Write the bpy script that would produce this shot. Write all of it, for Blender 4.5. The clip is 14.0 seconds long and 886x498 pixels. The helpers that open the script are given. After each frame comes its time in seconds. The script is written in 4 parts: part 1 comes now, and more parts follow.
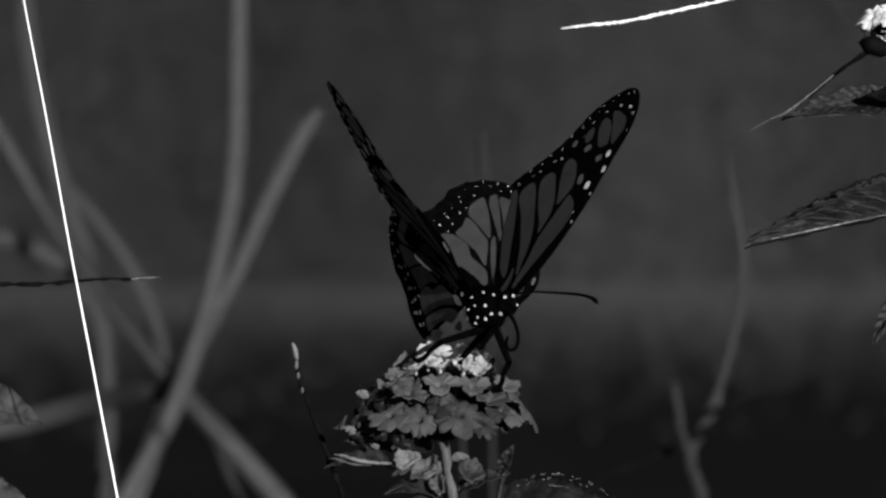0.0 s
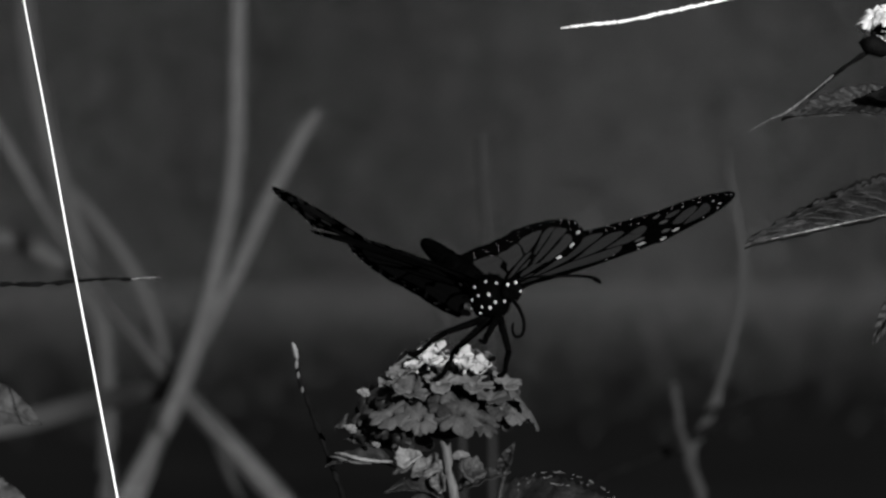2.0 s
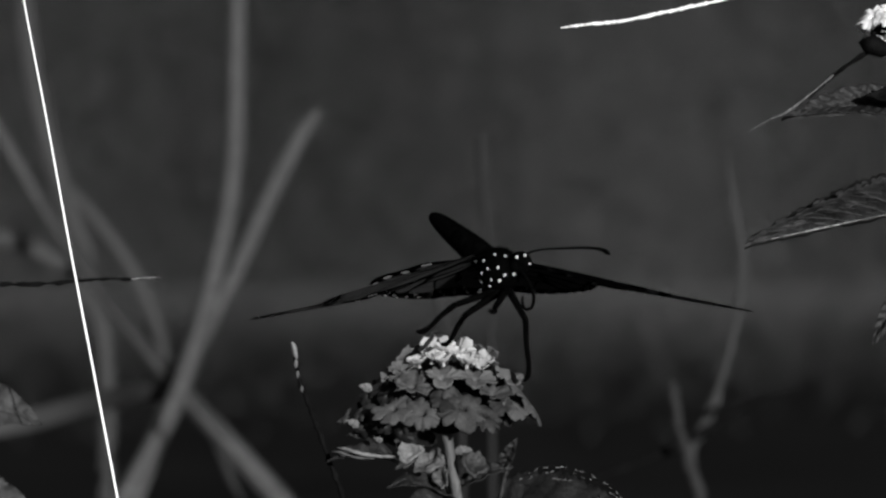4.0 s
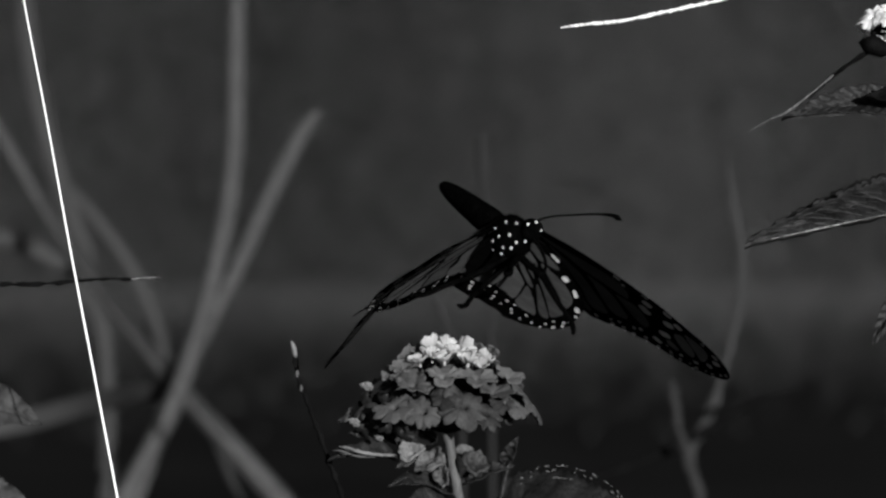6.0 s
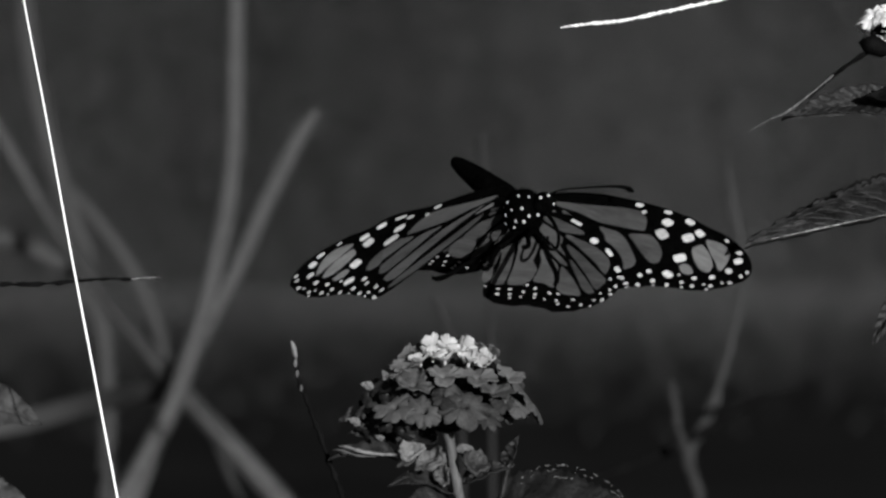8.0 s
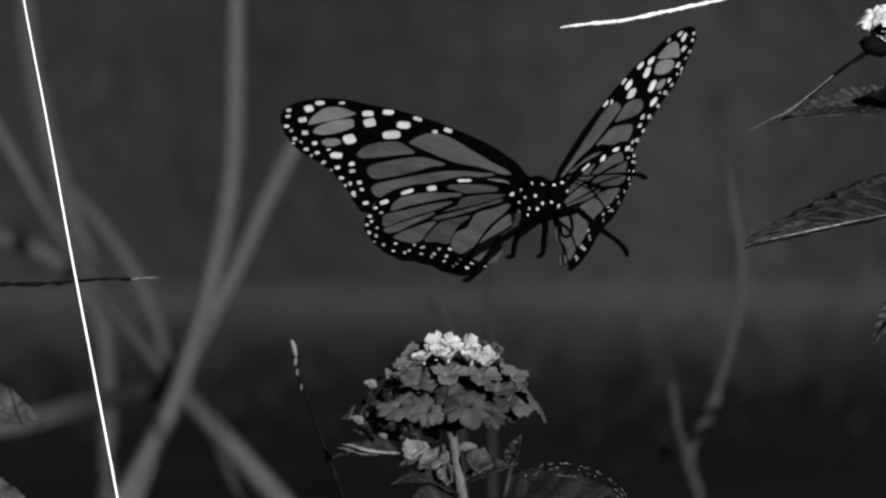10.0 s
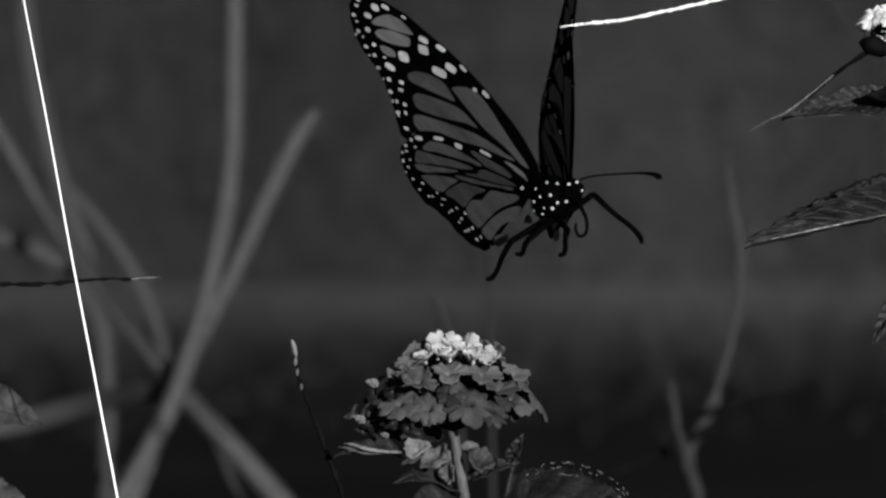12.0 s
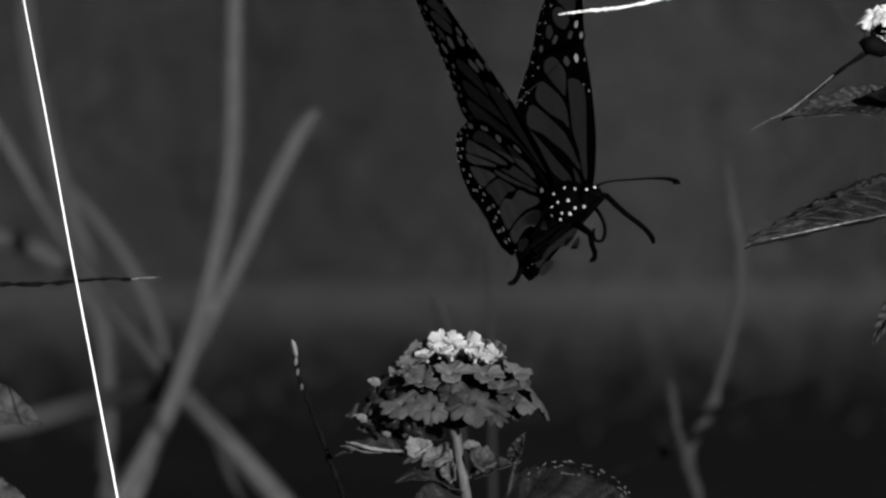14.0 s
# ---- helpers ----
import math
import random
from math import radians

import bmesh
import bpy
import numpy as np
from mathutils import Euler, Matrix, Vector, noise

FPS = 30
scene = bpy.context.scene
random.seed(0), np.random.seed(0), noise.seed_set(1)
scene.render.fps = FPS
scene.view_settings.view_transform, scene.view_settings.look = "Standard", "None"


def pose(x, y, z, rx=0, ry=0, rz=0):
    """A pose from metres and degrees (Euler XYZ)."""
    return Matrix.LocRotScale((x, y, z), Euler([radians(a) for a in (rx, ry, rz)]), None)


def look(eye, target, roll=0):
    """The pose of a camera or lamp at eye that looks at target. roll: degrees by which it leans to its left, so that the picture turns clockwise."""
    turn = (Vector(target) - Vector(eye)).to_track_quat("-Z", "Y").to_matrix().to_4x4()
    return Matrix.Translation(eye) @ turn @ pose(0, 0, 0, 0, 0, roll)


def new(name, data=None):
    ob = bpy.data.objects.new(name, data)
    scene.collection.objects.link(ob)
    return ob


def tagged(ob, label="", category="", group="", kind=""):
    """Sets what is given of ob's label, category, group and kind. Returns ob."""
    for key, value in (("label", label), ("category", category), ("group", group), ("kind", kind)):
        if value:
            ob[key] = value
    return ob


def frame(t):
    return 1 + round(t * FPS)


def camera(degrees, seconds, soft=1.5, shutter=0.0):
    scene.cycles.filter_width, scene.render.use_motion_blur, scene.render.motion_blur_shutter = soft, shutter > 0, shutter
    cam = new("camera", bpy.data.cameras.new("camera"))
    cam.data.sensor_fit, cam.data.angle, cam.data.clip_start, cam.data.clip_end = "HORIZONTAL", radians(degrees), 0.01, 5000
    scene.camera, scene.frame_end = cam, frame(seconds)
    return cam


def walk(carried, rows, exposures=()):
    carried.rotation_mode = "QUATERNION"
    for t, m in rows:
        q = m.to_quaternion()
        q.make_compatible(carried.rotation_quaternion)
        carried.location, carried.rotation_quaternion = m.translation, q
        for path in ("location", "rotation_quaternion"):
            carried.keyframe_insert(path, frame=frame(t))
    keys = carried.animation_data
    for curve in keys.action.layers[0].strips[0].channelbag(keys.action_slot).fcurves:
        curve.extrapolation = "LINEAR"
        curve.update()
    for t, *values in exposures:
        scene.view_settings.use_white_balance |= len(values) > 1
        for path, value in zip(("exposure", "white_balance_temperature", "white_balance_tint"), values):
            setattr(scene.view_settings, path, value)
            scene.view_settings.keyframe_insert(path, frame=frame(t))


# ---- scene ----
# The camera stands still on a tripod, level, three quarters of a metre from the flower.
cam = camera(13.2, 14.0, soft=2.6, shutter=0.3)
cam.data.dof.use_dof = True
cam.data.dof.focus_distance = 0.748
cam.data.dof.aperture_fstop = 27.0
EYE = 0.62
walk(cam, [(0, pose(0, -0.75, EYE, 90)), (14.0, pose(0, -0.75, EYE, 90))], exposures=[(0, 0.5), (14.0, 0.5)])

# ---- daylight: clear sky, low sun behind the camera and a little to the right ----
SUN = Vector((0.34, -0.92, 0.14)).normalized()
world = bpy.data.worlds.new("sky")
scene.world = world
world.use_nodes = True
wn = world.node_tree
for n in list(wn.nodes):
    wn.nodes.remove(n)
sky = wn.nodes.new("ShaderNodeTexSky")
sky.sky_type, sky.sun_disc = "NISHITA", False
sky.sun_elevation = math.asin(SUN.z)
sky.sun_rotation = math.atan2(SUN.x, SUN.y)
sky.air_density, sky.dust_density = 0.6, 0.2
grey = wn.nodes.new("ShaderNodeRGBToBW")
bg = wn.nodes.new("ShaderNodeBackground")
bg.inputs["Strength"].default_value = 0.05
out = wn.nodes.new("ShaderNodeOutputWorld")
wn.links.new(sky.outputs[0], grey.inputs[0])
wn.links.new(grey.outputs[0], bg.inputs[0])
wn.links.new(bg.outputs[0], out.inputs[0])
lamp = bpy.data.lights.new("sun", "SUN")
lamp.energy, lamp.angle = 5.0, radians(0.6)
sun = new("sun", lamp)
sun.matrix_basis = look(SUN * 50, (0, 0, 0))


# ---- materials: black-and-white film, so every colour is a grey ----
def material(name, dark, light, rough=0.6, scale=200.0, bump=0.0, bump_scale=None, translucent=0.0,
             stretch=(1, 1, 1), vary=0.0, sheen=0.0, fine=0.35, spec=0.5):
    """Grey between dark and light by two scales of noise, with relief and, for leaves, light passing through."""
    m = bpy.data.materials.new(name)
    m.use_nodes = True
    nt = m.node_tree
    p = nt.nodes["Principled BSDF"]
    p.inputs["Roughness"].default_value = rough
    p.inputs["Specular IOR Level"].default_value = spec
    p.inputs["Sheen Weight"].default_value = sheen
    co = nt.nodes.new("ShaderNodeTexCoord")
    mp = nt.nodes.new("ShaderNodeMapping")
    mp.inputs["Scale"].default_value = stretch
    nt.links.new(co.outputs["Object"], mp.inputs["Vector"])

    def noisy(s, detail):
        n = nt.nodes.new("ShaderNodeTexNoise")
        n.inputs["Scale"].default_value, n.inputs["Detail"].default_value = s, detail
        nt.links.new(mp.outputs[0], n.inputs["Vector"])
        return n
    big, small = noisy(scale, 3), noisy(scale * 6, 4)
    mix = nt.nodes.new("ShaderNodeMix")
    mix.data_type = "FLOAT"
    mix.inputs[0].default_value = fine
    nt.links.new(big.outputs[0], mix.inputs[2])
    nt.links.new(small.outputs[0], mix.inputs[3])
    value = mix.outputs[0]
    if vary:
        info = nt.nodes.new("ShaderNodeObjectInfo")
        add = nt.nodes.new("ShaderNodeMath")
        add.operation = "MULTIPLY_ADD"
        add.inputs[1].default_value, add.inputs[2].default_value = vary, -vary / 2
        nt.links.new(info.outputs["Random"], add.inputs[0])
        s2 = nt.nodes.new("ShaderNodeMath")
        nt.links.new(value, s2.inputs[0])
        nt.links.new(add.outputs[0], s2.inputs[1])
        value = s2.outputs[0]
    ramp = nt.nodes.new("ShaderNodeValToRGB")
    ramp.color_ramp.elements[0].position, ramp.color_ramp.elements[1].position = 0.33, 0.67
    ramp.color_ramp.elements[0].color = (dark, dark, dark, 1)
    ramp.color_ramp.elements[1].color = (light, light, light, 1)
    nt.links.new(value, ramp.inputs[0])
    nt.links.new(ramp.outputs[0], p.inputs["Base Color"])
    if bump:
        b = nt.nodes.new("ShaderNodeBump")
        b.inputs["Strength"].default_value = bump
        b.inputs["Distance"].default_value = 0.0004
        n = noisy(bump_scale or scale * 4, 4)
        nt.links.new(n.outputs[0], b.inputs["Height"])
        nt.links.new(b.outputs[0], p.inputs["Normal"])
    if translucent:
        tr = nt.nodes.new("ShaderNodeBsdfTranslucent")
        nt.links.new(ramp.outputs[0], tr.inputs["Color"])
        ms = nt.nodes.new("ShaderNodeMixShader")
        ms.inputs[0].default_value = translucent
        nt.links.new(p.outputs[0], ms.inputs[1])
        nt.links.new(tr.outputs[0], ms.inputs[2])
        nt.links.new(ms.outputs[0], nt.nodes["Material Output"].inputs["Surface"])
    return m


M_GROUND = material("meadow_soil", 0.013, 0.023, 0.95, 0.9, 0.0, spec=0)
# the same dry grass twice, brighter and dimmer: light put into colour
M_FIELD_LIT = material("meadow_grass_lit", 0.037, 0.056, 0.95, 0.9, 0.0, spec=0.0)
M_FIELD_DIM = material("meadow_grass_dim", 0.022, 0.035, 0.95, 0.9, 0.0, spec=0.0)
# one foliage as a dim and a sunlit copy, light put into colour
M_WOODS = material("far_dim_foliage", 0.0215, 0.027, 0.9, 1.4, 0.0, spec=0)
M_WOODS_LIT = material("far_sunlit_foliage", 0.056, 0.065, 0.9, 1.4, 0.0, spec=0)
M_BLACK = material("black_scales", 0.0006, 0.0022, 0.75, 500, 0.3, 2500, sheen=0.0, spec=0)
M_FUR = material("black_fur", 0.0004, 0.0014, 0.8, 700, 0.4, 3000, spec=0)
M_WHITE = material("white_scales", 0.38, 0.62, 0.7, 900, 0.3, 3000, vary=0.25, spec=0.2)
M_DORSAL = material("orange_scales_above", 0.014, 0.028, 0.7, 160, 0.25, 2500, stretch=(0.35, 1.6, 1), vary=0.15, spec=0.2)
M_VENTRAL = material("orange_scales_below", 0.026, 0.078, 0.7, 160, 0.25, 2500, stretch=(0.35, 1.6, 1), vary=0.2, spec=0.2)
M_PALE = material("pale_scales_below", 0.085, 0.19, 0.7, 180, 0.25, 2500, stretch=(0.35, 1.6, 1), spec=0.2)
M_BUFF = material("pale_orange_scales_above", 0.04, 0.08, 0.7, 300, 0.3, 2500, spec=0.2)
M_HORN = material("black_horn", 0.0005, 0.002, 0.6, 600, 0.2, spec=0.0)
M_PETAL = material("older_petal", 0.012, 0.055, 0.75, 300, 0.5, 1600, translucent=0.08, vary=0.6, spec=0.2)
M_MIDDLE = material("younger_petal", 0.03, 0.1, 0.75, 420, 0.9, 1400, translucent=0.12, vary=0.4, spec=0.2)
M_YOUNG = material("young_petal", 0.2, 0.42, 0.75, 260, 0.5, 1400, translucent=0.12, vary=0.3, spec=0.2)
M_SNOW = material("white_petal", 0.45, 0.75, 0.7, 260, 0.3, 1400, translucent=0.1, vary=0.2, spec=0.2)
M_STEM = material("hairy_green_stem", 0.03, 0.1, 0.7, 260, 0.6, 1800, stretch=(1, 1, 0.3), spec=0.3)
M_LEAF = material("dark_green_leaf", 0.003, 0.015, 0.55, 190, 1.0, 800, translucent=0.02, spec=0.2)
M_CURL = material("mottled_young_leaf", 0.0005, 0.095, 0.65, 560, 2.0, 600, translucent=0.05, spec=0.3)
M_DUSKY = material("dark_speckled_young_leaf", 0.0005, 0.042, 0.65, 800, 1.6, 700, translucent=0.05, spec=0.3)
M_BRACT = material("pale_green_bract", 0.02, 0.11, 0.6, 240, 0.7, 900, translucent=0.1, spec=0.4)
M_VEIN = material("dull_leaf_vein", 0.001, 0.062, 0.7, 500, 0.6, 1500, spec=0.2)
M_PALE_RIB = material("worn_pale_midrib", 0.02, 0.42, 0.6, 700, 0.6, 1500, spec=0.3)
M_WITHER = material("mottled_withered_leaf", 0.010, 0.052, 0.7, 150, 0.8, 700, translucent=0.05, spec=0.2)
M_STRAW = material("bleached_straw", 0.85, 0.95, 0.4, 300, 0.2, stretch=(1, 1, 0.1), spec=0.6)
M_SILK = material("pale_dry_stalk", 0.62, 0.92, 0.5, 500, 0.6, 1500, spec=0.5)
M_BLADE = material("dry_grass_blade", 0.018, 0.03, 0.7, 60, 0.3, 500, stretch=(1, 1, 0.15), vary=0.2, spec=0.2)
M_FAINT = material("dull_grass_blade", 0.02, 0.032, 0.7, 60, 0.3, 500, stretch=(1, 1, 0.15), vary=0.2, spec=0.2)
M_DIM = material("dim_grass_stalk", 0.012, 0.02, 0.7, 60, 0.3, 500, stretch=(1, 1, 0.15), spec=0.1)
M_BENT = material("weathered_grass_stalk", 0.018, 0.03, 0.7, 60, 0.3, 500, stretch=(1, 1, 0.15), spec=0.1)
# twig bark; on one leaf half this near-black stands for deep shade
M_TWIG = material("dark_bark_and_shade", 0.001, 0.006, 0.8, 300, 0.8, 1200, spec=0.03)
M_TIP = material("pale_twig_tip", 0.05, 0.17, 0.7, 500, 0.7, 1500, spec=0.3)


# ---- building helpers ----
def part(name, bm, mats, parent=None, label="", m=None):
    """One mesh object from a bmesh, under its thing."""
    me = bpy.data.meshes.new(name)
    bm.to_mesh(me)
    bm.free()
    for mt in (mats if isinstance(mats, (list, tuple)) else [mats]):
        me.materials.append(mt)
    ob = new(name, me)
    if parent:
        ob.parent = parent
    if m is not None:
        ob.matrix_basis = m
    if label:
        ob["label"] = label
    return ob


def smooth(bm):
    for f in bm.faces:
        f.smooth = True
    return bm


def spline(points, steps=6, closed=False, ease=1.0):
    """A Catmull-Rom curve through the points."""
    pts = [Vector(p) for p in points]
    n = len(pts)
    res = []
    for i in range(n if closed else n - 1):
        if closed:
            a, b, c, d = pts[i - 1], pts[i], pts[(i + 1) % n], pts[(i + 2) % n]
        else:
            a, b, c, d = pts[max(i - 1, 0)], pts[i], pts[i + 1], pts[min(i + 2, n - 1)]
        for s in range(steps):
            t = s / steps
            g = (c - b).length
            m0 = (c - a).normalized() * g * ease
            m1 = (d - b).normalized() * g * ease
            res.append((2 * t ** 3 - 3 * t * t + 1) * b + (t ** 3 - 2 * t * t + t) * m0 + (3 * t * t - 2 * t ** 3) * c + (t ** 3 - t * t) * m1)
    if not closed:
        res.append(pts[-1])
    return res


def tube(bm, points, radii, sides=8, steps=6, flat=1.0, wobble=0.0, seed=0, face=Vector((0, -1, 0)), mat=0):
    """A tapered limb along a curve. flat below 1 makes a blade, broad across the view along face."""
    rnd = random.Random(seed)
    pts = spline(points, steps)
    n = len(pts)
    rings = []
    for i, p in enumerate(pts):
        d = (pts[min(i + 1, n - 1)] - pts[max(i - 1, 0)]).normalized()
        side = d.cross(face)
        side = side.normalized() if side.length > 1e-4 else d.orthogonal().normalized()
        up = side.cross(d)
        f = i / (n - 1) * (len(radii) - 1)
        k = min(int(f), len(radii) - 2)
        r = radii[k] + (radii[k + 1] - radii[k]) * (f - k)
        r *= 1 + wobble * (rnd.random() - 0.5) * 2
        off = side * wobble * r * (rnd.random() - 0.5)
        rings.append([bm.verts.new(p + off + side * math.cos(a) * r + up * math.sin(a) * r * flat)
                      for a in [2 * math.pi * j / sides for j in range(sides)]])
    for a, b in zip(rings, rings[1:]):
        for j in range(sides):
            f = bm.faces.new((a[j], b[j], b[(j + 1) % sides], a[(j + 1) % sides]))
            f.smooth, f.material_index = True, mat
    for r, flip in ((rings[0], True), (rings[-1], False)):
        f = bm.faces.new(r if flip else r[::-1])
        f.material_index = mat
    return bm


def ball(bm, centre, radii, seg=20, turn=None, rough=0.0):
    m = Matrix.Translation(centre) @ (turn or Matrix()) @ Matrix.Diagonal((*radii, 1))
    made = bmesh.ops.create_uvsphere(bm, u_segments=seg, v_segments=seg * 2 // 3, radius=1, matrix=m)
    if rough:
        for v in made["verts"]:
            v.co += (v.co - Vector(centre)) * rough * noise.noise(v.co * 900)
    return smooth(bm)


def slab(bm, outline, top, bottom, mats=(0, 0, 0)):
    """A flat piece between two heights; its upper face, lower face and rim take the three materials."""
    up = [bm.verts.new((p[0], p[1], top)) for p in outline]
    lo = [bm.verts.new((p[0], p[1], bottom)) for p in outline]
    n = len(up)
    area = sum(outline[i][0] * outline[(i + 1) % n][1] - outline[(i + 1) % n][0] * outline[i][1] for i in range(n))
    if area < 0:
        up, lo = up[::-1], lo[::-1]
    f = bm.faces.new(up)
    f.material_index = mats[0]
    f = bm.faces.new(lo[::-1])
    f.material_index = mats[1]
    for i in range(n):
        f = bm.faces.new((lo[i], lo[(i + 1) % n], up[(i + 1) % n], up[i]))
        f.material_index = mats[2]
    return bm


def leaf_mesh(length, width, fold=0.25, curl=0.2, veins=9, teeth=26, relief=0.03, wave=0.0, seed=0, thick=0.0003):
    """A toothed leaf along +x with its upper side to +z: folded along the midrib, arched, with sunken side veins."""
    bm = bmesh.new()
    nu, nv = 78, 12
    grid = []
    for i in range(nu + 1):
        u = i / nu
        w = width / 2 * (math.sin(math.pi * min(1, u ** 0.75)) ** 0.8 * (1 - 0.25 * u) + 0.012)
        w *= 1 + 0.05 * math.sin(u * teeth * 2 * math.pi)
        row = []
        for j in range(-nv, nv + 1):
            v = j / nv
            y = v * w
            x = u * length - abs(v) * 0.02 * length
            s = (u - abs(v) * 0.16) * veins
            z = abs(y) * fold - curl * length * (u - 0.45) ** 2
            z += relief * width * (abs(math.sin(s * math.pi)) ** 0.6 - 0.6) * min(1, abs(v) * 4) * (1 - 0.4 * abs(v))
            z -= relief * width * 1.2 * math.exp(-(v * 9) ** 2)
            z += wave * width * noise.noise(Vector((x / width * 3 + seed, y / width * 3, seed)))
            row.append((x, y, z))
        grid.append(row)
    up = [[bm.verts.new(p) for p in r] for r in grid]
    lo = [[bm.verts.new((p[0], p[1], p[2] - thick)) for p in r] for r in grid]
    for i in range(nu):
        for j in range(2 * nv):
            bm.faces.new((up[i][j], up[i + 1][j], up[i + 1][j + 1], up[i][j + 1]))
            bm.faces.new((lo[i][j], lo[i][j + 1], lo[i + 1][j + 1], lo[i + 1][j]))
        for j, s in ((0, 1), (2 * nv, -1)):
            q = (up[i][j], lo[i][j], lo[i + 1][j], up[i + 1][j])
            f = bm.faces.new(q if s > 0 else q[::-1])
    for i in (0, nu):
        for j in range(2 * nv):
            q = (up[i][j], up[i][j + 1], lo[i][j + 1], lo[i][j])
            bm.faces.new(q if i == 0 else q[::-1])
    return smooth(bm)


def lay(base, tip, normal):
    """The pose of a leaf from its base towards its tip, its upper side towards normal."""
    x = (Vector(tip) - Vector(base)).normalized()
    y = Vector(normal).cross(x).normalized()
    z = x.cross(y)
    m = Matrix((x, y, z)).transposed().to_4x4()
    m.translation = base
    return m


# ---- the setting: meadow and far wood ----
bm = bmesh.new()
xs = [-3000, -300, -60, -20, -8, -3, -1, 1, 3, 8, 20, 60, 300, 3000]
ys = [-3000, -300, -40, -10, -3, 0, 2, 5, 8, 12, 16, 20, 25, 30, 40, 80, 400, 3000]
gv = [[bm.verts.new((x, y, 0.008 * noise.noise(Vector((x * 0.3, y * 0.3, 0))) - 0.02 if abs(x) < 50 else -0.02)) for x in xs] for y in ys]
for i in range(len(ys) - 1):
    for j in range(len(xs) - 1):
        bm.faces.new((gv[i][j], gv[i][j + 1], gv[i + 1][j + 1], gv[i + 1][j]))
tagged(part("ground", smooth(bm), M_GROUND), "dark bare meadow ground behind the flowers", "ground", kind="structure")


def lit_share(x):
    """The share of the lit copies across the meadow and the wood edge: brightness put into the colours."""
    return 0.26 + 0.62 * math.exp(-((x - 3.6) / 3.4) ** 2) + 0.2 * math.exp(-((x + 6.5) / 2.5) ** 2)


def far_grass():
    """Dry grass on the meadow: single blades near by, a closed stand in front of the wood, its brightness put in as lit
    and dim copies.
    """
    rnd = random.Random(3)
    verts, faces, tone = [], [], []
    d = 11.0
    while d < 59.0:
        step = 0.25
        cover = min(1.0, max(0.0, (d - 11.0) / 34.0)) ** 1.35
        reach_ = 0.15 * (d + 0.75) + 1.0
        tall = 0.02 + 0.0018 * d
        count = cover * 1.3 * 0.64 / (0.0045 * tall * (d + 0.75)) * step * 2 * reach_
        for _ in range(int(count)):
            x, y = rnd.uniform(-reach_, reach_), d + rnd.uniform(0, step)
            h, w, a = tall * rnd.uniform(0.6, 1.4), rnd.uniform(0.003, 0.006), rnd.uniform(-1.0, 1.0)
            lean = Vector((rnd.uniform(-0.4, 0.4), rnd.uniform(-0.4, 0.4), 1)) * h
            side = Vector((math.cos(a), math.sin(a), 0)) * w
            p = Vector((x, y, -0.03))
            n = len(verts)
            verts += [tuple(p - side), tuple(p + side), tuple(p + lean + side * 0.3), tuple(p + lean - side * 0.3)]
            faces.append((n, n + 1, n + 2, n + 3))
            # lit or dim copy by bearing from the eye, matching the wood
            tone.append(1 if rnd.random() < lit_share(x / (y + 0.75) * 61) else 0)
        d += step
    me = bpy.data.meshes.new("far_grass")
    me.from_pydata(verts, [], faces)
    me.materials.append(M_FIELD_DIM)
    me.materials.append(M_FIELD_LIT)
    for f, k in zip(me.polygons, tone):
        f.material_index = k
    tagged(new("far_grass", me), "dry meadow grass thickening towards the far wood", "grass", kind="stuff")


def far_woods():
    """A wood edge about sixty metres off: a mass of leaf sprays over a solid dark heart, brighter towards one side by a
    sunlit copy of the foliage colour.
    """
    verts, faces = [], []
    for i in range(41):
        for j in range(15):
            x, z = -32 + i * 1.6, -0.3 + j * 0.8
            verts.append((x, 61.5 + 0.3 * noise.noise(Vector((x * 0.3, z * 0.4, 3))) + 0.12 * z, z))
    for i in range(40):
        for j in range(14):
            a = i * 15 + j
            faces.append((a, a + 15, a + 16, a + 1))
    leaf_faces = len(faces)
    gen = np.random.default_rng(5)
    count = 210000
    wide = np.arange(count) > 190000
    x = gen.uniform(-8.2, 8.2, count) * np.where(wide, 2.7, 1)
    z = gen.uniform(-0.1, 5.6, count) * np.where(wide, 1.8, 1)
    y = 60.4 + gen.uniform(-0.7, 0.7, count)
    r = gen.uniform(0.022, 0.055, count)
    long_ = gen.normal(size=(count, 3))
    long_ /= np.linalg.norm(long_, axis=1)[:, None]
    across = np.cross(long_, gen.normal(size=(count, 3)))
    across /= np.linalg.norm(across, axis=1)[:, None]
    mid = np.stack([x, y, z], 1)
    corners = np.stack([mid + long_ * r[:, None], mid + (0.15 * long_ + 0.53 * across) * r[:, None],
                        mid - long_ * r[:, None], mid + (0.15 * long_ - 0.53 * across) * r[:, None]], 1)
    n = len(verts)
    verts += corners.reshape(-1, 3).tolist()
    faces += (np.arange(count * 4).reshape(-1, 4) + n).tolist()
    tone = [1 if p < lit_share(q) else 0 for p, q in zip(gen.random(count), x)]
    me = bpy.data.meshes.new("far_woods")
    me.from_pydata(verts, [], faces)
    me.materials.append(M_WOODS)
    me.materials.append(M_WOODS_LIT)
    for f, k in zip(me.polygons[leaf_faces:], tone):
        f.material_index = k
    tagged(new("far_woods", me), "dim leafy wood edge far behind, out of focus", "woods", kind="stuff")


far_grass()
far_woods()


# ---- grass and stalks ----
def tuft(label, foot):
    ob = tagged(new("grass_tuft"), label, "grass", "grass tufts")
    ob.location = foot
    return ob


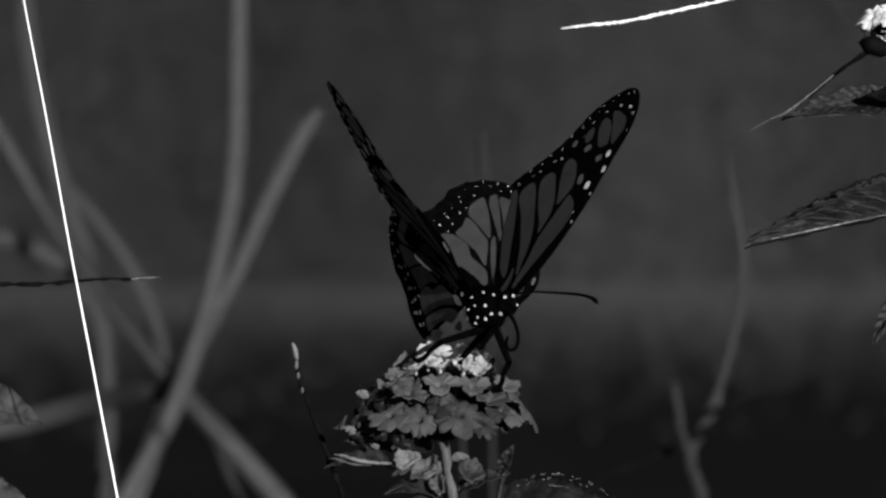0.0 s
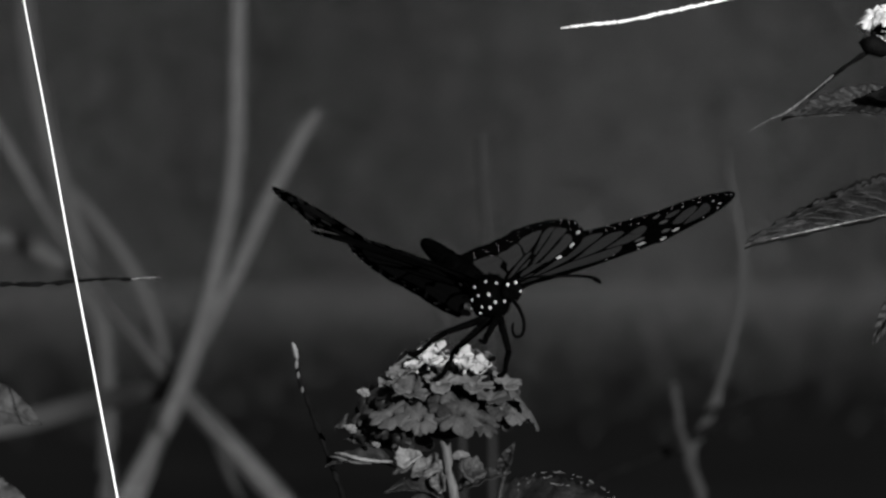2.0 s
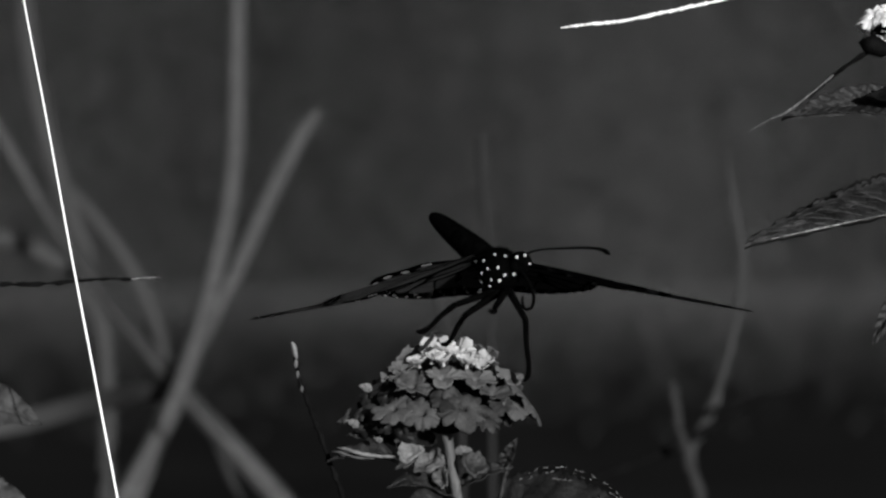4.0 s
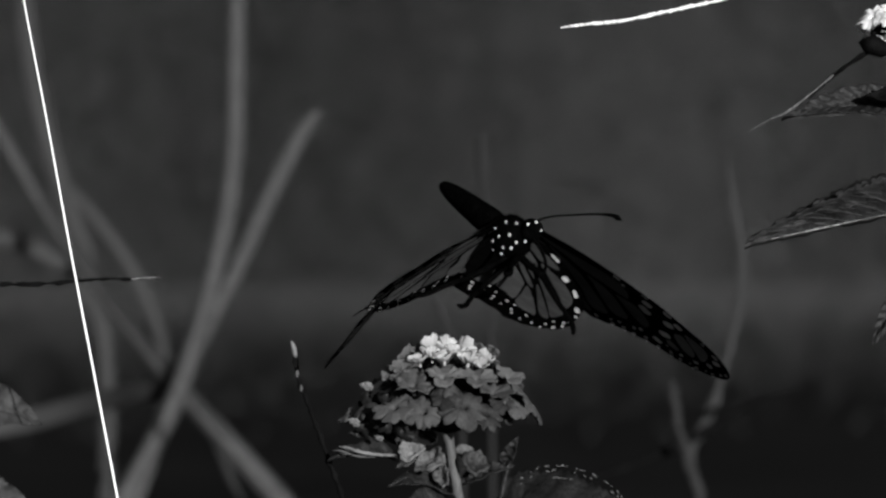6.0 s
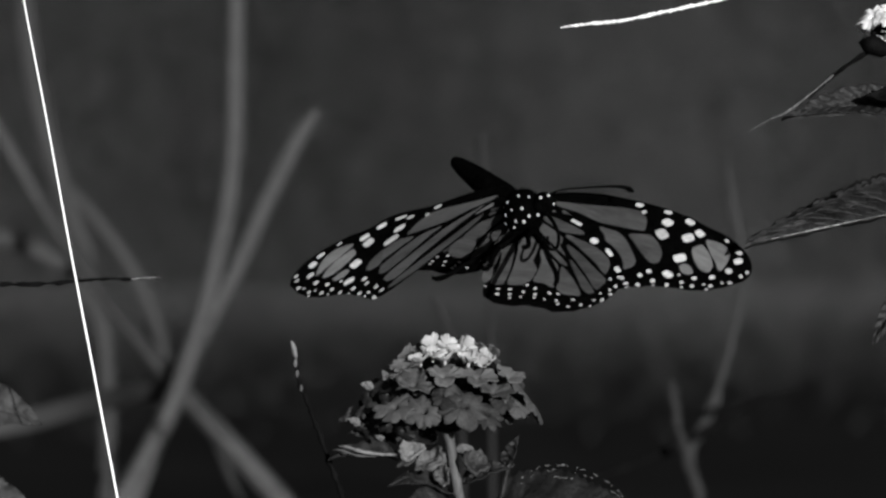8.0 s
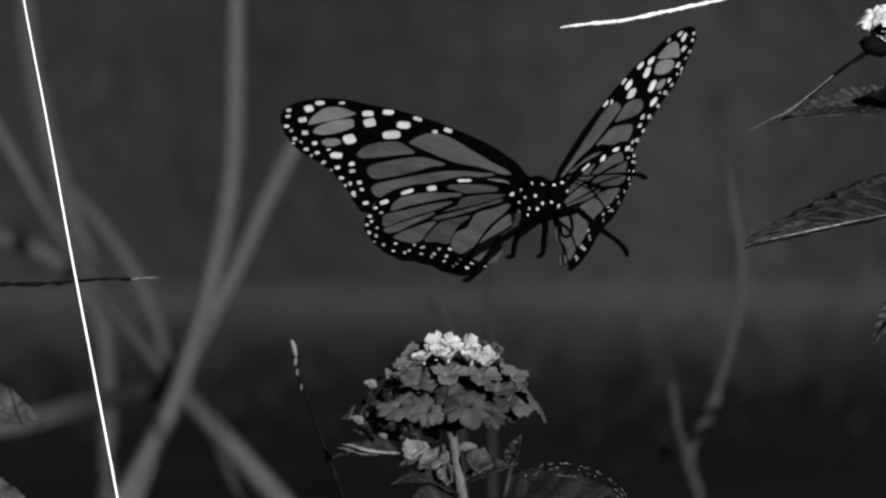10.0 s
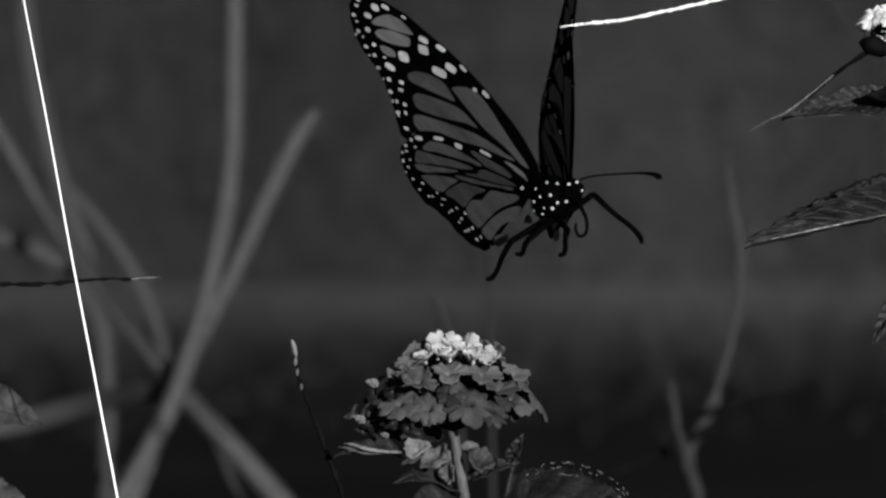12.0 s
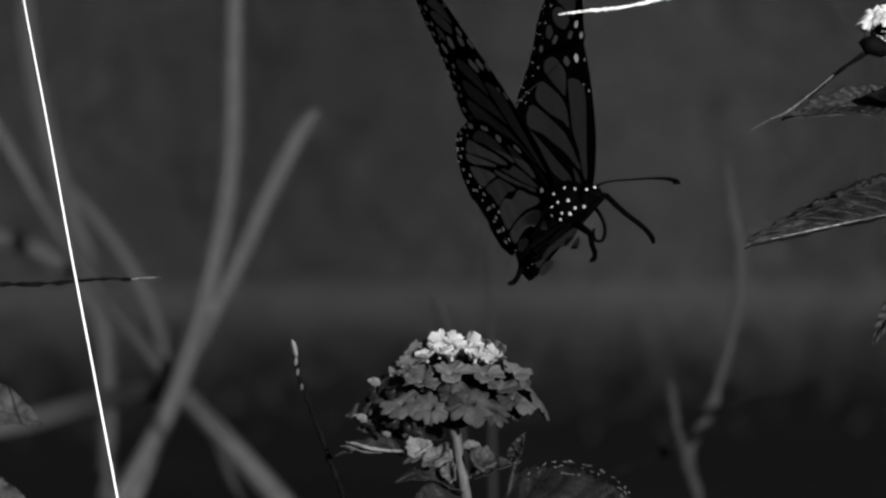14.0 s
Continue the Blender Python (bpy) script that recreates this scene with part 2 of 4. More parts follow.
def grass_blade(name, points, radii, mat, label, flat=0.18, cat="grass stalk", group="grass stalks", seed=0, wobble=0.0, sides=8, parent=None, ribs=False):
    """A blade or stalk that runs down into the ground; a blade belongs to its tuft."""
    pts = [Vector(p) for p in points]
    base = pts[-1]
    bm = tube(bmesh.new(), [p - base for p in pts], radii, sides, 8, flat, wobble, seed)
    if parent:
        ob = part(name, bm, mat, parent, label, Matrix.Translation(base - parent.location))
        if ribs:
            # raised pale rib and a narrower one beside it
            for k, r in ((-0.15, 0.00030), (0.55, 0.00018)):
                pts2 = [p - base + Vector((radii[i] * k, -radii[i] * flat - 0.0002, 0)) for i, p in enumerate(pts)]
                part("rib", tube(bmesh.new(), pts2[:-1], [r * 0.6, r, r], 6, 8, 0.6, 0.2, seed), M_TIP, ob, "pale raised rib")
        return ob
    return tagged(part(name, bm, mat, m=Matrix.Translation(base)), label, cat, group)


BLADES = {}
near_tuft = tuft("tuft of pale dry grass blades crossing each other, out of focus", Vector((-0.1264, 0.6700, -0.0800)))
far_tuft = tuft("faint tuft of dull grass far behind, strongly blurred", Vector((-0.1435, 1.0050, -0.0800)))
BLADES["tall"] = grass_blade("blade", [(-0.07803, 0.6945, 0.72680), (-0.07845, 0.6945, 0.68843), (-0.07973, 0.6945, 0.65006), (-0.08506, 0.6945, 0.61808), (-0.10062, 0.6945, 0.56478), (-0.12130, 0.6945, 0.52535), (-0.14198, 0.6945, 0.48590), (-0.15430, 0.6945, -0.0800)], [0.00329, 0.00362, 0.00395, 0.00395, 0.00395, 0.00362, 0.00362, 0.00445], M_BLADE, "tall pale dry grass blade, blurred behind the flower", parent=near_tuft, ribs=True)
BLADES["short"] = grass_blade("blade", [(-0.04755, 0.7012, 0.67269), (-0.05441, 0.7012, 0.66305), (-0.06618, 0.7012, 0.63949), (-0.07582, 0.7012, 0.61807), (-0.08824, 0.7012, 0.59237), (-0.10118, 0.7026, 0.56447), (-0.11663, 0.7026, 0.52481), (-0.13206, 0.7026, 0.48516), (-0.14648, 0.7012, -0.0800)], [0.00137, 0.00363, 0.00393, 0.00348, 0.00302, 0.00272, 0.00272, 0.00272, 0.00272], M_BLADE, "short blunt dry grass blade leaning on a taller one", parent=near_tuft, ribs=True)
grass_blade("blade", [(-0.18552, 0.7755, 0.68326), (-0.16975, 0.7755, 0.65399), (-0.15040, 0.7620, 0.62468), (-0.12579, 0.7350, 0.59392), (-0.10199, 0.7080, 0.56858), (-0.07973, 0.6945, 0.54560), (-0.06055, 0.6945, 0.52429), (-0.04135, 0.6945, 0.50297), (-0.01795, 0.6945, -0.0800)], [0.00216, 0.00283, 0.00311, 0.00311, 0.00365, 0.00446, 0.00473, 0.00473, 0.00473], M_BLADE, "long dry grass blade slanting across the others", parent=near_tuft, ribs=True)
grass_blade("blade", [(-0.19874, 1.0600, 0.75383), (-0.19553, 1.0600, 0.71109), (-0.18670, 1.0600, 0.66836), (-0.17336, 1.0600, 0.62829), (-0.16534, 1.0600, 0.60424), (-0.15919, 1.0600, 0.56417), (-0.15919, 1.0600, 0.50140), (-0.15919, 1.0600, 0.43862), (-0.15919, 1.0600, -0.08000)], [0.00443, 0.00488, 0.00535, 0.00535, 0.00488, 0.00418, 0.00349, 0.00349, 0.00488], M_BLADE, "dull upright grass blade beside the bright straw", parent=near_tuft)
grass_blade("blade", [(-0.18834, 0.7620, 0.54703), (-0.16155, 0.7620, 0.55284), (-0.13578, 0.7485, 0.56007), (-0.10463, 0.7147, 0.56445), (-0.09208, 0.7215, 0.55506), (-0.07829, 0.7485, 0.51849), (-0.06280, 0.7485, 0.48311), (-0.06723, 0.7485, -0.0800)], [0.00419, 0.00473, 0.00446, 0.00338, 0.00176, 0.00135, 0.00135, 0.00135], M_FAINT, "broad dull grass blade bent over sideways", parent=near_tuft)
grass_blade("blade", [(-0.17198, 1.0050, 0.64876), (-0.15644, 1.0050, 0.63062), (-0.14219, 1.0050, 0.60990), (-0.13183, 1.0050, 0.58659), (-0.12743, 1.0050, 0.56846), (-0.12700, 1.0050, 0.55200), (-0.13600, 1.0050, 0.53000), (-0.14700, 1.0050, 0.50300), (-0.18532, 1.0050, -0.0800)], [0.00182, 0.00273, 0.00299, 0.00273, 0.00182, 0.00150, 0.00130, 0.00130, 0.00130], M_FAINT, "faint far grass blade, strongly blurred", parent=far_tuft)
grass_blade("blade", [(-0.21860, 1.0050, 0.62803), (-0.19529, 1.0050, 0.62285), (-0.17198, 1.0050, 0.60990), (-0.15900, 1.0050, 0.58918), (-0.15440, 1.0050, 0.55111), (-0.15440, 1.0050, 0.41305), (-0.15440, 1.0050, -0.0800)], [0.00273, 0.00403, 0.00299, 0.00208, 0.00130, 0.00130, 0.00130], M_FAINT, "faint far grass blade bending over", parent=far_tuft)
grass_blade("grass_stalk", [(0.01254, 0.5000, 0.65708), (0.01273, 0.5000, 0.64786), (0.01439, 0.5000, 0.62387), (0.01550, 0.5000, 0.59067), (0.01623, 0.5000, 0.53717), (0.0177, 0.5000, -0.0800)], [.0018, .0016, .0008, .0008, .001, .001], M_DIM, "thin far grass stalk with a small seed head", 0.9, "grass stalk", "grass stalks")
grass_blade("grass_stalk", [(-0.00305, 0.4000, 0.60574), (-0.00102, 0.4000, 0.60235), (0.00272, 0.4000, 0.59301), (0.00526, 0.4000, 0.57604), (0.00611, 0.4000, 0.54380), (0.0078, 0.4000, -0.0800)], [.0010, .0014, .0008, .0007, .0008, .0008], M_DIM, "faint far grass stalk behind the flower head", 0.9, "grass stalk", "grass stalks")
BLADES["right"] = grass_blade("grass_stalk", [(0.09463, 0.5375, 0.65249), (0.09729, 0.5375, 0.63539), (0.10032, 0.5375, 0.61829), (0.09995, 0.5375, 0.60404), (0.09500, 0.5375, 0.58219), (0.08950, 0.5375, 0.56414), (0.08322, 0.5375, 0.55179), (0.08570, 0.5375, 0.53469), (0.08663, 0.5375, -0.0800)], [0.00112, 0.00162, 0.00175, 0.00175, 0.00162, 0.00187, 0.00187, 0.00175, 0.00175], M_BENT, "bent grass stalk, blurred", 0.5, "grass stalk", "grass stalks", 6, 0.3)
BLADES["fork"] = grass_blade("grass_stalk", [(0.07363, 0.4850, 0.57789), (0.07418, 0.4850, 0.57280), (0.07618, 0.4850, 0.56186), (0.07856, 0.4850, 0.55275), (0.08274, 0.4850, 0.53817), (0.09035, 0.4850, -0.0800)], [0.00130, 0.00156, 0.00130, 0.00156, 0.00156, 0.00156], M_DIM, "blurred knotty stalk with a blunt end", 0.8, "grass stalk", "grass stalks", 3, 0.5)
grass_blade("twig", [(0.11732, 0.5000, 0.57406), (0.10441, 0.5000, 0.57130), (0.09150, 0.5000, 0.56393), (0.07674, 0.5000, 0.55561), (0.06383, 0.5000, 0.55009), (0.05091, 0.5000, 0.54455), (0.03985, 0.5000, 0.52979), (0.03612, 0.5000, -0.0800)], [0.00050, 0.00100, 0.00138, 0.00138, 0.00138, 0.00138, 0.00125, 0.00125], M_TWIG, "dark blurred twig slanting low behind the flower", 0.9, "twig", "twigs", 4, 0.2)

# the straw is in focus, leaning, and very bright
grass_blade("straw", [(-0.08321, -0.0120, 0.68219), (-0.08082, -0.0120, 0.66803), (-0.07624, -0.0120, 0.64407), (-0.07188, -0.0120, 0.62011), (-0.06731, -0.0120, 0.59615), (-0.06274, -0.0120, 0.57197), (-0.06012, -0.0120, 0.55803), (-0.0091, -0.0120, -0.0800)], [.00012, .00014, .00016, .00018, .0002, .0002, .00022, .0006], M_STRAW, "thin bleached straw, bright white in the sun", 0.9, "straw", "straws")

# dark broken twig with a pale end
tw = grass_blade("twig", [(-0.05631, 0.0100, 0.61428), (-0.06102, 0.0100, 0.61406), (-0.06775, 0.0100, 0.61406), (-0.07560, 0.0100, 0.61338), (-0.08233, 0.0100, 0.61293), (-0.09018, 0.0100, 0.61249), (-0.09803, 0.0100, 0.60665), (-0.1104, 0.0100, -0.0800)], [.0001, .00024, .00032, .00036, .0004, .0004, .0005, .0006], M_TWIG, "thin dark dead twig lying almost level", 0.9, "twig", "twigs", 7, 0.6)
origin = tw.matrix_basis.translation
part("twig_tip", tube(bmesh.new(), [Vector(p) - origin for p in ((-0.05601, 0.0090, 0.61440), (-0.05847, 0.0090, 0.61429), (-0.06183, 0.0090, 0.61406))], [.00006, .0002, .00022], 7, 8, 0.9, 0.6, 9), M_TIP, tw, "pale twig end")

# upright thin twig beside the flower
BLADES["sprig"] = grass_blade("twig", [(-0.02960, 0.0040, 0.60164), (-0.02904, 0.0040, 0.59786), (-0.02849, 0.0040, 0.59452), (-0.02660, 0.0040, 0.58951), (-0.02470, 0.0040, 0.58450), (-0.02248, 0.0040, 0.57838), (-0.01981, 0.0040, 0.57004), (-0.0117, 0.0100, -0.0800)], [.0003, .0005, .00042, .00038, .00052, .00055, .00062, .0009], M_TWIG, "thin dark upright sprig with a pale bud at its tip", 0.95, "twig", "twigs", 11, 0.35)
origin = BLADES["sprig"].matrix_basis.translation
part("bud", tube(bmesh.new(), [Vector(p) - origin for p in ((-0.02980, 0.0035, 0.60187), (-0.02945, 0.0035, 0.60080), (-0.02915, 0.0035, 0.59960), (-0.02895, 0.0035, 0.59840))], [.00018, .00048, .0005, .0003], 8, 8, 0.9, 0.35, 5), M_TIP, BLADES["sprig"], "pale dry bud")

for z, x, r in ((.5975, -.02905, .00042), (.5955, -.02870, .00036), (.5926, -.02790, .00034)):
    part("knot", ball(bmesh.new(), Vector((x, .0033, z)) - origin, (r, r * .8, r * 2.2), 10, rough=.3), M_STEM, BLADES["sprig"], "dull worn knot")

# pale dry stalk hanging in from above, in front of the butterfly's way
drop = [(0.02221, -0.0300, 0.66144), (0.02720, -0.0300, 0.66208), (0.03358, -0.0300, 0.66272), (0.03995, -0.0300, 0.66399), (0.04633, -0.0300, 0.66537), (0.05377, -0.0300, 0.66707), (0.06758, -0.0300, 0.67217), (0.09096, -0.0300, 0.68705), (0.10583, -0.0300, 0.67324), (0.11115, -0.0300, 0.61373), (0.1133, -0.0300, -0.0800)]
origin = Vector(drop[0])
BLADES["hang"] = tagged(part("dry_stalk", tube(bmesh.new(), [Vector(p) - origin for p in drop], [.00012, .00024, .00030, .00030, .00029, .00034, .00044, .0006, .0008, .001, .001], 8, 16, 0.9, 0.5, 21), M_SILK, m=Matrix.Translation(origin)), "pale dry stalk arching in, brightly lit", "dry stalk", "grass stalks")

# pale leaf bits at the border
def small_leaf(name, base, tip, normal, width, mat, label, parent=None, seed=0, fold=0.25, curl=0.25, wave=0.1, off=None, veins=7, relief=0.03):
    o = off if off is not None else Vector((0, 0, 0))
    length = (Vector(tip) - Vector(base)).length
    ob = part(name, leaf_mesh(length, width, fold, curl, veins, 18, relief, wave, seed), mat, parent, m=lay(Vector(base) - o, Vector(tip) - o, normal))
    if parent is None:
        tagged(ob, label, "leaf", "loose leaves")
    elif label:
        ob["label"] = label
    return ob


w1 = grass_blade("withered_weed", [(-0.10083, 0.0500, 0.58942), (-0.10319, 0.0500, 0.57761), (-0.10437, 0.0500, 0.55400), (-0.1044, 0.0500, -0.0800)], [.0006, .0008, .001, .001], M_TWIG, "withered weed with two pale curled leaves", 0.9, "weed", "weeds")
origin = w1.matrix_basis.translation
small_leaf("leaf", (-0.10083, 0.0500, 0.58883), (-0.08354, 0.0450, 0.58468), (-.1, -.8, .6), .0115, M_WITHER, "pale mottled withered leaf", w1, 2, off=origin)
small_leaf("leaf", (-0.10319, 0.0500, 0.57171), (-0.08377, 0.0450, 0.56556), (-.1, -.7, .7), .010, M_WITHER, "pale mottled withered leaf", w1, 3, off=origin)

# ---- the flowering shrub in front ----
def floret_mesh(radius, lobes=5, cup=-0.1, seed=0, wild=1.0):
    """A small trumpet flower: broad notched petals with ruffled rims round a narrow throat, on a tube."""
    rnd = random.Random(seed)
    bm = bmesh.new()
    seg = lobes * 14
    size = [rnd.uniform(0.78, 1.2) for _ in range(lobes)]
    bend = [wild * rnd.uniform(-0.22, 0.26) for _ in range(lobes)]
    rings = []
    profile = [(0.13, -0.6), (0.12, -0.4), (0.13, -0.2), (0.17, -0.06), (0.28, 0.0), (0.42, 0.02), (0.56, 0.025), (0.7, 0.02), (0.82, 0.01), (0.92, 0.0), (1.0, -0.03)]
    for r, z in profile:
        ring = []
        open_ = max(0.0, (r - 0.17) / 0.83)
        for s in range(seg):
            a = 2 * math.pi * s / seg
            x = s / seg * lobes
            k, x = int(x) % lobes, x % 1.0
            shape = (0.72 + 0.28 * min(1, math.sin(math.pi * x) * 2.1) ** 0.8) * size[k]
            shape *= 1 - 0.05 * math.exp(-((x - 0.5 + bend[k] * 0.6) * 8) ** 2)
            shape *= 1 + 0.24 * noise.noise(Vector((math.cos(a) * 4, math.sin(a) * 4, seed * 2.3)))
            rr = r * (1 + (shape - 1) * open_)
            zz = z + cup * open_ ** 2 + bend[k] * math.sin(math.pi * x) * open_ ** 1.5
            zz += 0.2 * open_ ** 2 * noise.noise(Vector((math.cos(a) * 3.4, math.sin(a) * 3.4, seed * 1.7)))
            zz += 0.012 * open_ * math.cos(2 * math.pi * x * 3) - 0.05 * open_ * math.exp(-((x - 0.5) * 10) ** 2)
            ring.append((rr * math.cos(a) * radius, rr * math.sin(a) * radius, zz * radius))
        rings.append(ring)
    top = [[bm.verts.new(p) for p in r] for r in rings]
    low = [[bm.verts.new((p[0], p[1], p[2] - 0.00016)) for p in r] for r in rings[3:]]
    for g, flip in ((top, False), (low, True)):
        for a, b in zip(g, g[1:]):
            for s in range(seg):
                q = (a[s], b[s], b[(s + 1) % seg], a[(s + 1) % seg])
                bm.faces.new(q[::-1] if flip else q)
    for s in range(seg):
        bm.faces.new((top[-1][s], low[-1][s], low[-1][(s + 1) % seg], top[-1][(s + 1) % seg]))
    return smooth(bm)


def flower_core(parent, at, top, core, seed):
    """The dark heart of a flower head with its short stalks."""
    rnd = random.Random(seed)
    bm = bmesh.new()
    ball(bm, (0, 0, top * 0.35), (core, core, top * 0.42), 20, rough=0.12)
    for _ in range(30):
        a, q = rnd.uniform(0, 6.3), rnd.uniform(0.7, 1.35)
        p = Vector((math.cos(a) * core * q, math.sin(a) * core * q, top * rnd.uniform(0.05, 0.3)))
        tube(bm, [(p.x * 0.1, p.y * 0.1, -0.001), p * 0.6, p], [0.0005, 0.0007, 0.0011], 6, 3)
    return part("flower_head", bm, M_TWIG, parent, m=Matrix.Translation(at))


FLORETS = {}


def floret(head, p, n, radius, cup, mat, rnd):
    """One floret on a flower head, at p, facing n; alike ones share a mesh."""
    key = (round(radius * 2000), cup, mat.name, rnd.randrange(4))
    if key not in FLORETS:
        b = floret_mesh(radius, 5 if key[3] % 2 else 4, cup, len(FLORETS) + 6, 1.3)
        me = bpy.data.meshes.new("floret")
        b.to_mesh(me)
        b.free()
        me.materials.append(mat)
        FLORETS[key] = me
    ob = new("floret", FLORETS[key])
    ob.parent = head
    ob.matrix_basis = Matrix.Translation(p) @ n.normalized().to_track_quat("Z", "Y").to_matrix().to_4x4() @ pose(0, 0, 0, 0, 0, rnd.uniform(0, 360)) @ Matrix.Scale(rnd.uniform(.94, 1.08), 4)


def small_head(parent, at, rings, seed, droop, core):
    """A small head: rings of florets, each given by distance out, height, number, floret radius, cup and petal."""
    rnd = random.Random(seed)
    head = flower_core(parent, at, rings[0][1], core, seed)
    for out_, high, count, radius, cup, mat in rings:
        for i in range(count):
            a = 2 * math.pi * (i + rnd.uniform(-0.16, 0.16)) / count + high * 700
            r = out_ * rnd.uniform(0.93, 1.07)
            n = Vector((math.cos(a) * out_ / .0165 + rnd.uniform(-.3, .3), math.sin(a) * out_ / .0165 + rnd.uniform(-.3, .3), droop))
            floret(head, Vector((r * math.cos(a), r * math.sin(a), high + rnd.uniform(-.0006, .0006))), n, radius, cup, mat, rnd)


DOME, RISE = .0180, .0152       # half the width and the height of the great flower head


def dome_point(x, z):
    """A point on the front of the dome, from its sideways place and height in millimetres."""
    z *= 0.94
    h = min(z / 1000 / RISE, 0.97)
    r = DOME * math.sqrt(1 - h * h)
    return Vector((x / 1000, -math.sqrt(max(r * r - (x / 1000) ** 2, (.12 * DOME) ** 2)), z / 1000)), h


def domed_head(parent, at, seed):
    """The great head: bright young buds on top, cupped florets below them, broad older ones round the rim, a dark gap
    at one side with its shade put into dark florets.
    """
    rnd = random.Random(seed)
    head = flower_core(parent, at, .0136, .0105, seed)
    front = [(M_YOUNG, .6, 1.0, [(-2.9, 14.6, 2.5), (1.6, 15.2, 2.7), (7.6, 13.6, 2.2), (4.0, 13.6, 2.6), (-.6, 14.0, 2.4), (-5.4, 13.6, 2.0), (6.4, 12.6, 2.3)]),
             (M_MIDDLE, .25, 1.7, [(-8.4, 12.2, 3.2), (-.9, 10.6, 4.1), (5.6, 10.4, 3.7), (11.8, 10.2, 3.4), (-6.6, 8.9, 3.7), (-10.6, 11.0, 2.6), (8.8, 7.3, 3.6)]),
             (M_PETAL, -.12, .85, [(-4.6, 3.6, 4.5), (3.4, 4.7, 4.6), (-10.2, 4.3, 3.8), (7.8, 3.0, 3.4), (11.2, 5.4, 2.8), (13.4, 4.6, 2.6), (-16.4, 3.8, 2.9), (-20.2, 2.3, 2.2), (-.6, 6.9, 3.4)])]
    for mat, cup, up, rows in front:
        for x, z, r in rows:
            p, h = dome_point(x, z)
            n = Vector((p.x / DOME * .7, p.y / DOME, up * .6 + h * .9)) + Vector((rnd.uniform(-.14, .14), 0, rnd.uniform(-.14, .14)))
            floret(head, p, n, r * .93 / 1000, cup, mat, rnd)
    for out_, high, count, radius, cup, mat in ((.0035, .0150, 3, .0024, .6, M_YOUNG), (.0085, .0130, 6, .0032, .3, M_MIDDLE), (.0130, .0090, 8, .0040, -.1, M_PETAL), (.0165, .0045, 9, .0042, -.16, M_PETAL)):
        for i in range(count):          # the far side
            a = math.pi * (i + .5) / count
            floret(head, Vector((out_ * math.cos(a), out_ * math.sin(a) + .001, high)), Vector((math.cos(a), math.sin(a), .8)), radius, cup, mat, rnd)
    # dark florets in the gap: shade of this side put into their colour
    for x, z, r in ((-13.6, 8.2, 2.6), (-15.2, 6.4, 2.4), (-12.0, 1.2, 2.8), (-15.6, .4, 2.6), (-8.6, -.6, 2.8), (-11.4, 6.6, 2.6)):
        p, h = dome_point(x, z)
        floret(head, p + Vector((0, .003, 0)), Vector((rnd.uniform(-.6, .2), -.7, rnd.uniform(-.3, .6))), r / 1000, -.3, M_LEAF, rnd)
    return head


base = Vector((0.0138, 0.0200, -0.0800))
shrub = tagged(new("lantana"), "flowering lantana stem with a pale domed flower head", "flowering plant", "lantanas")
shrub.location = base
domed_head(shrub, Vector((0.0009, 0.0000, 0.58560)) - base, 6)
part("stem", tube(bmesh.new(), [Vector(p) - base for p in ((0.00040, 0.0000, 0.58635), (0.00120, 0.0000, 0.58303), (0.00190, 0.0000, 0.57860), (0.00280, 0.0000, 0.57340), (0.00400, 0.0030, 0.56566), (0.01077, 0.0100, 0.52365), (0.0138, 0.0200, -0.0800))],
                  [.0013, .0010, .0009, .0010, .0013, .0018, .003], 10, 8, 1.0, 0.08, 2), M_STEM, shrub, "hairy pale green stem")


def bract(a, b, n, w, mat, seed, label="", fold=0.3, curl=0.3, wave=0.16, relief=0.03):
    return small_leaf("leaf", a, b, n, w, mat, label, shrub, seed, fold, curl, wave, base, 6, relief)


def cupped_leaf(at, normal, wide, high, depth, crumple, mat, seed, label):
    """A small rounded leaf, cupped and crumpled, with a rolled rim."""
    bm = bmesh.new()
    rings, seg = 11, 40
    top, low = [], []
    for i in range(rings + 1):
        q = i / rings
        row = []
        for k in range(seg):
            a = 2 * math.pi * k / seg
            edge = 1 + 0.5 * noise.noise(Vector((math.cos(a) * 1.3, math.sin(a) * 1.3, seed * 1.7))) + 0.06 * math.sin(a * 9 + seed)
            x, y = q * edge * wide * math.cos(a), q * edge * high * math.sin(a)
            z = depth * q ** 2 - depth * 0.5 * max(0, q - .85) / .15
            z += 1.5 * crumple * (noise.noise(Vector((x * 260, y * 520, seed))) + 0.25 * noise.noise(Vector((x * 1100, y * 1300, seed + 3)))) * min(1, q * 3)
            row.append((x, y, z))
        top.append([bm.verts.new(p) for p in row])
        low.append([bm.verts.new((p[0], p[1], p[2] - .00025)) for p in row])
    for g, flip in ((top, False), (low, True)):
        for a, b in zip(g, g[1:]):
            for k in range(seg):
                f = (a[k], b[k], b[(k + 1) % seg], a[(k + 1) % seg])
                bm.faces.new(f[::-1] if flip else f)
    for k in range(seg):
        bm.faces.new((top[-1][k], low[-1][k], low[-1][(k + 1) % seg], top[-1][(k + 1) % seg]))
    x_axis = Vector((math.cos(seed * 1.3), 0, math.sin(seed * 1.3)))
    z_axis = Vector(normal).normalized()
    y_axis = z_axis.cross(x_axis).normalized()
    m = Matrix((y_axis.cross(z_axis), y_axis, z_axis)).transposed().to_4x4()
    m.translation = Vector(at) - base
    part("leaf", smooth(bm), mat, shrub, label, m)


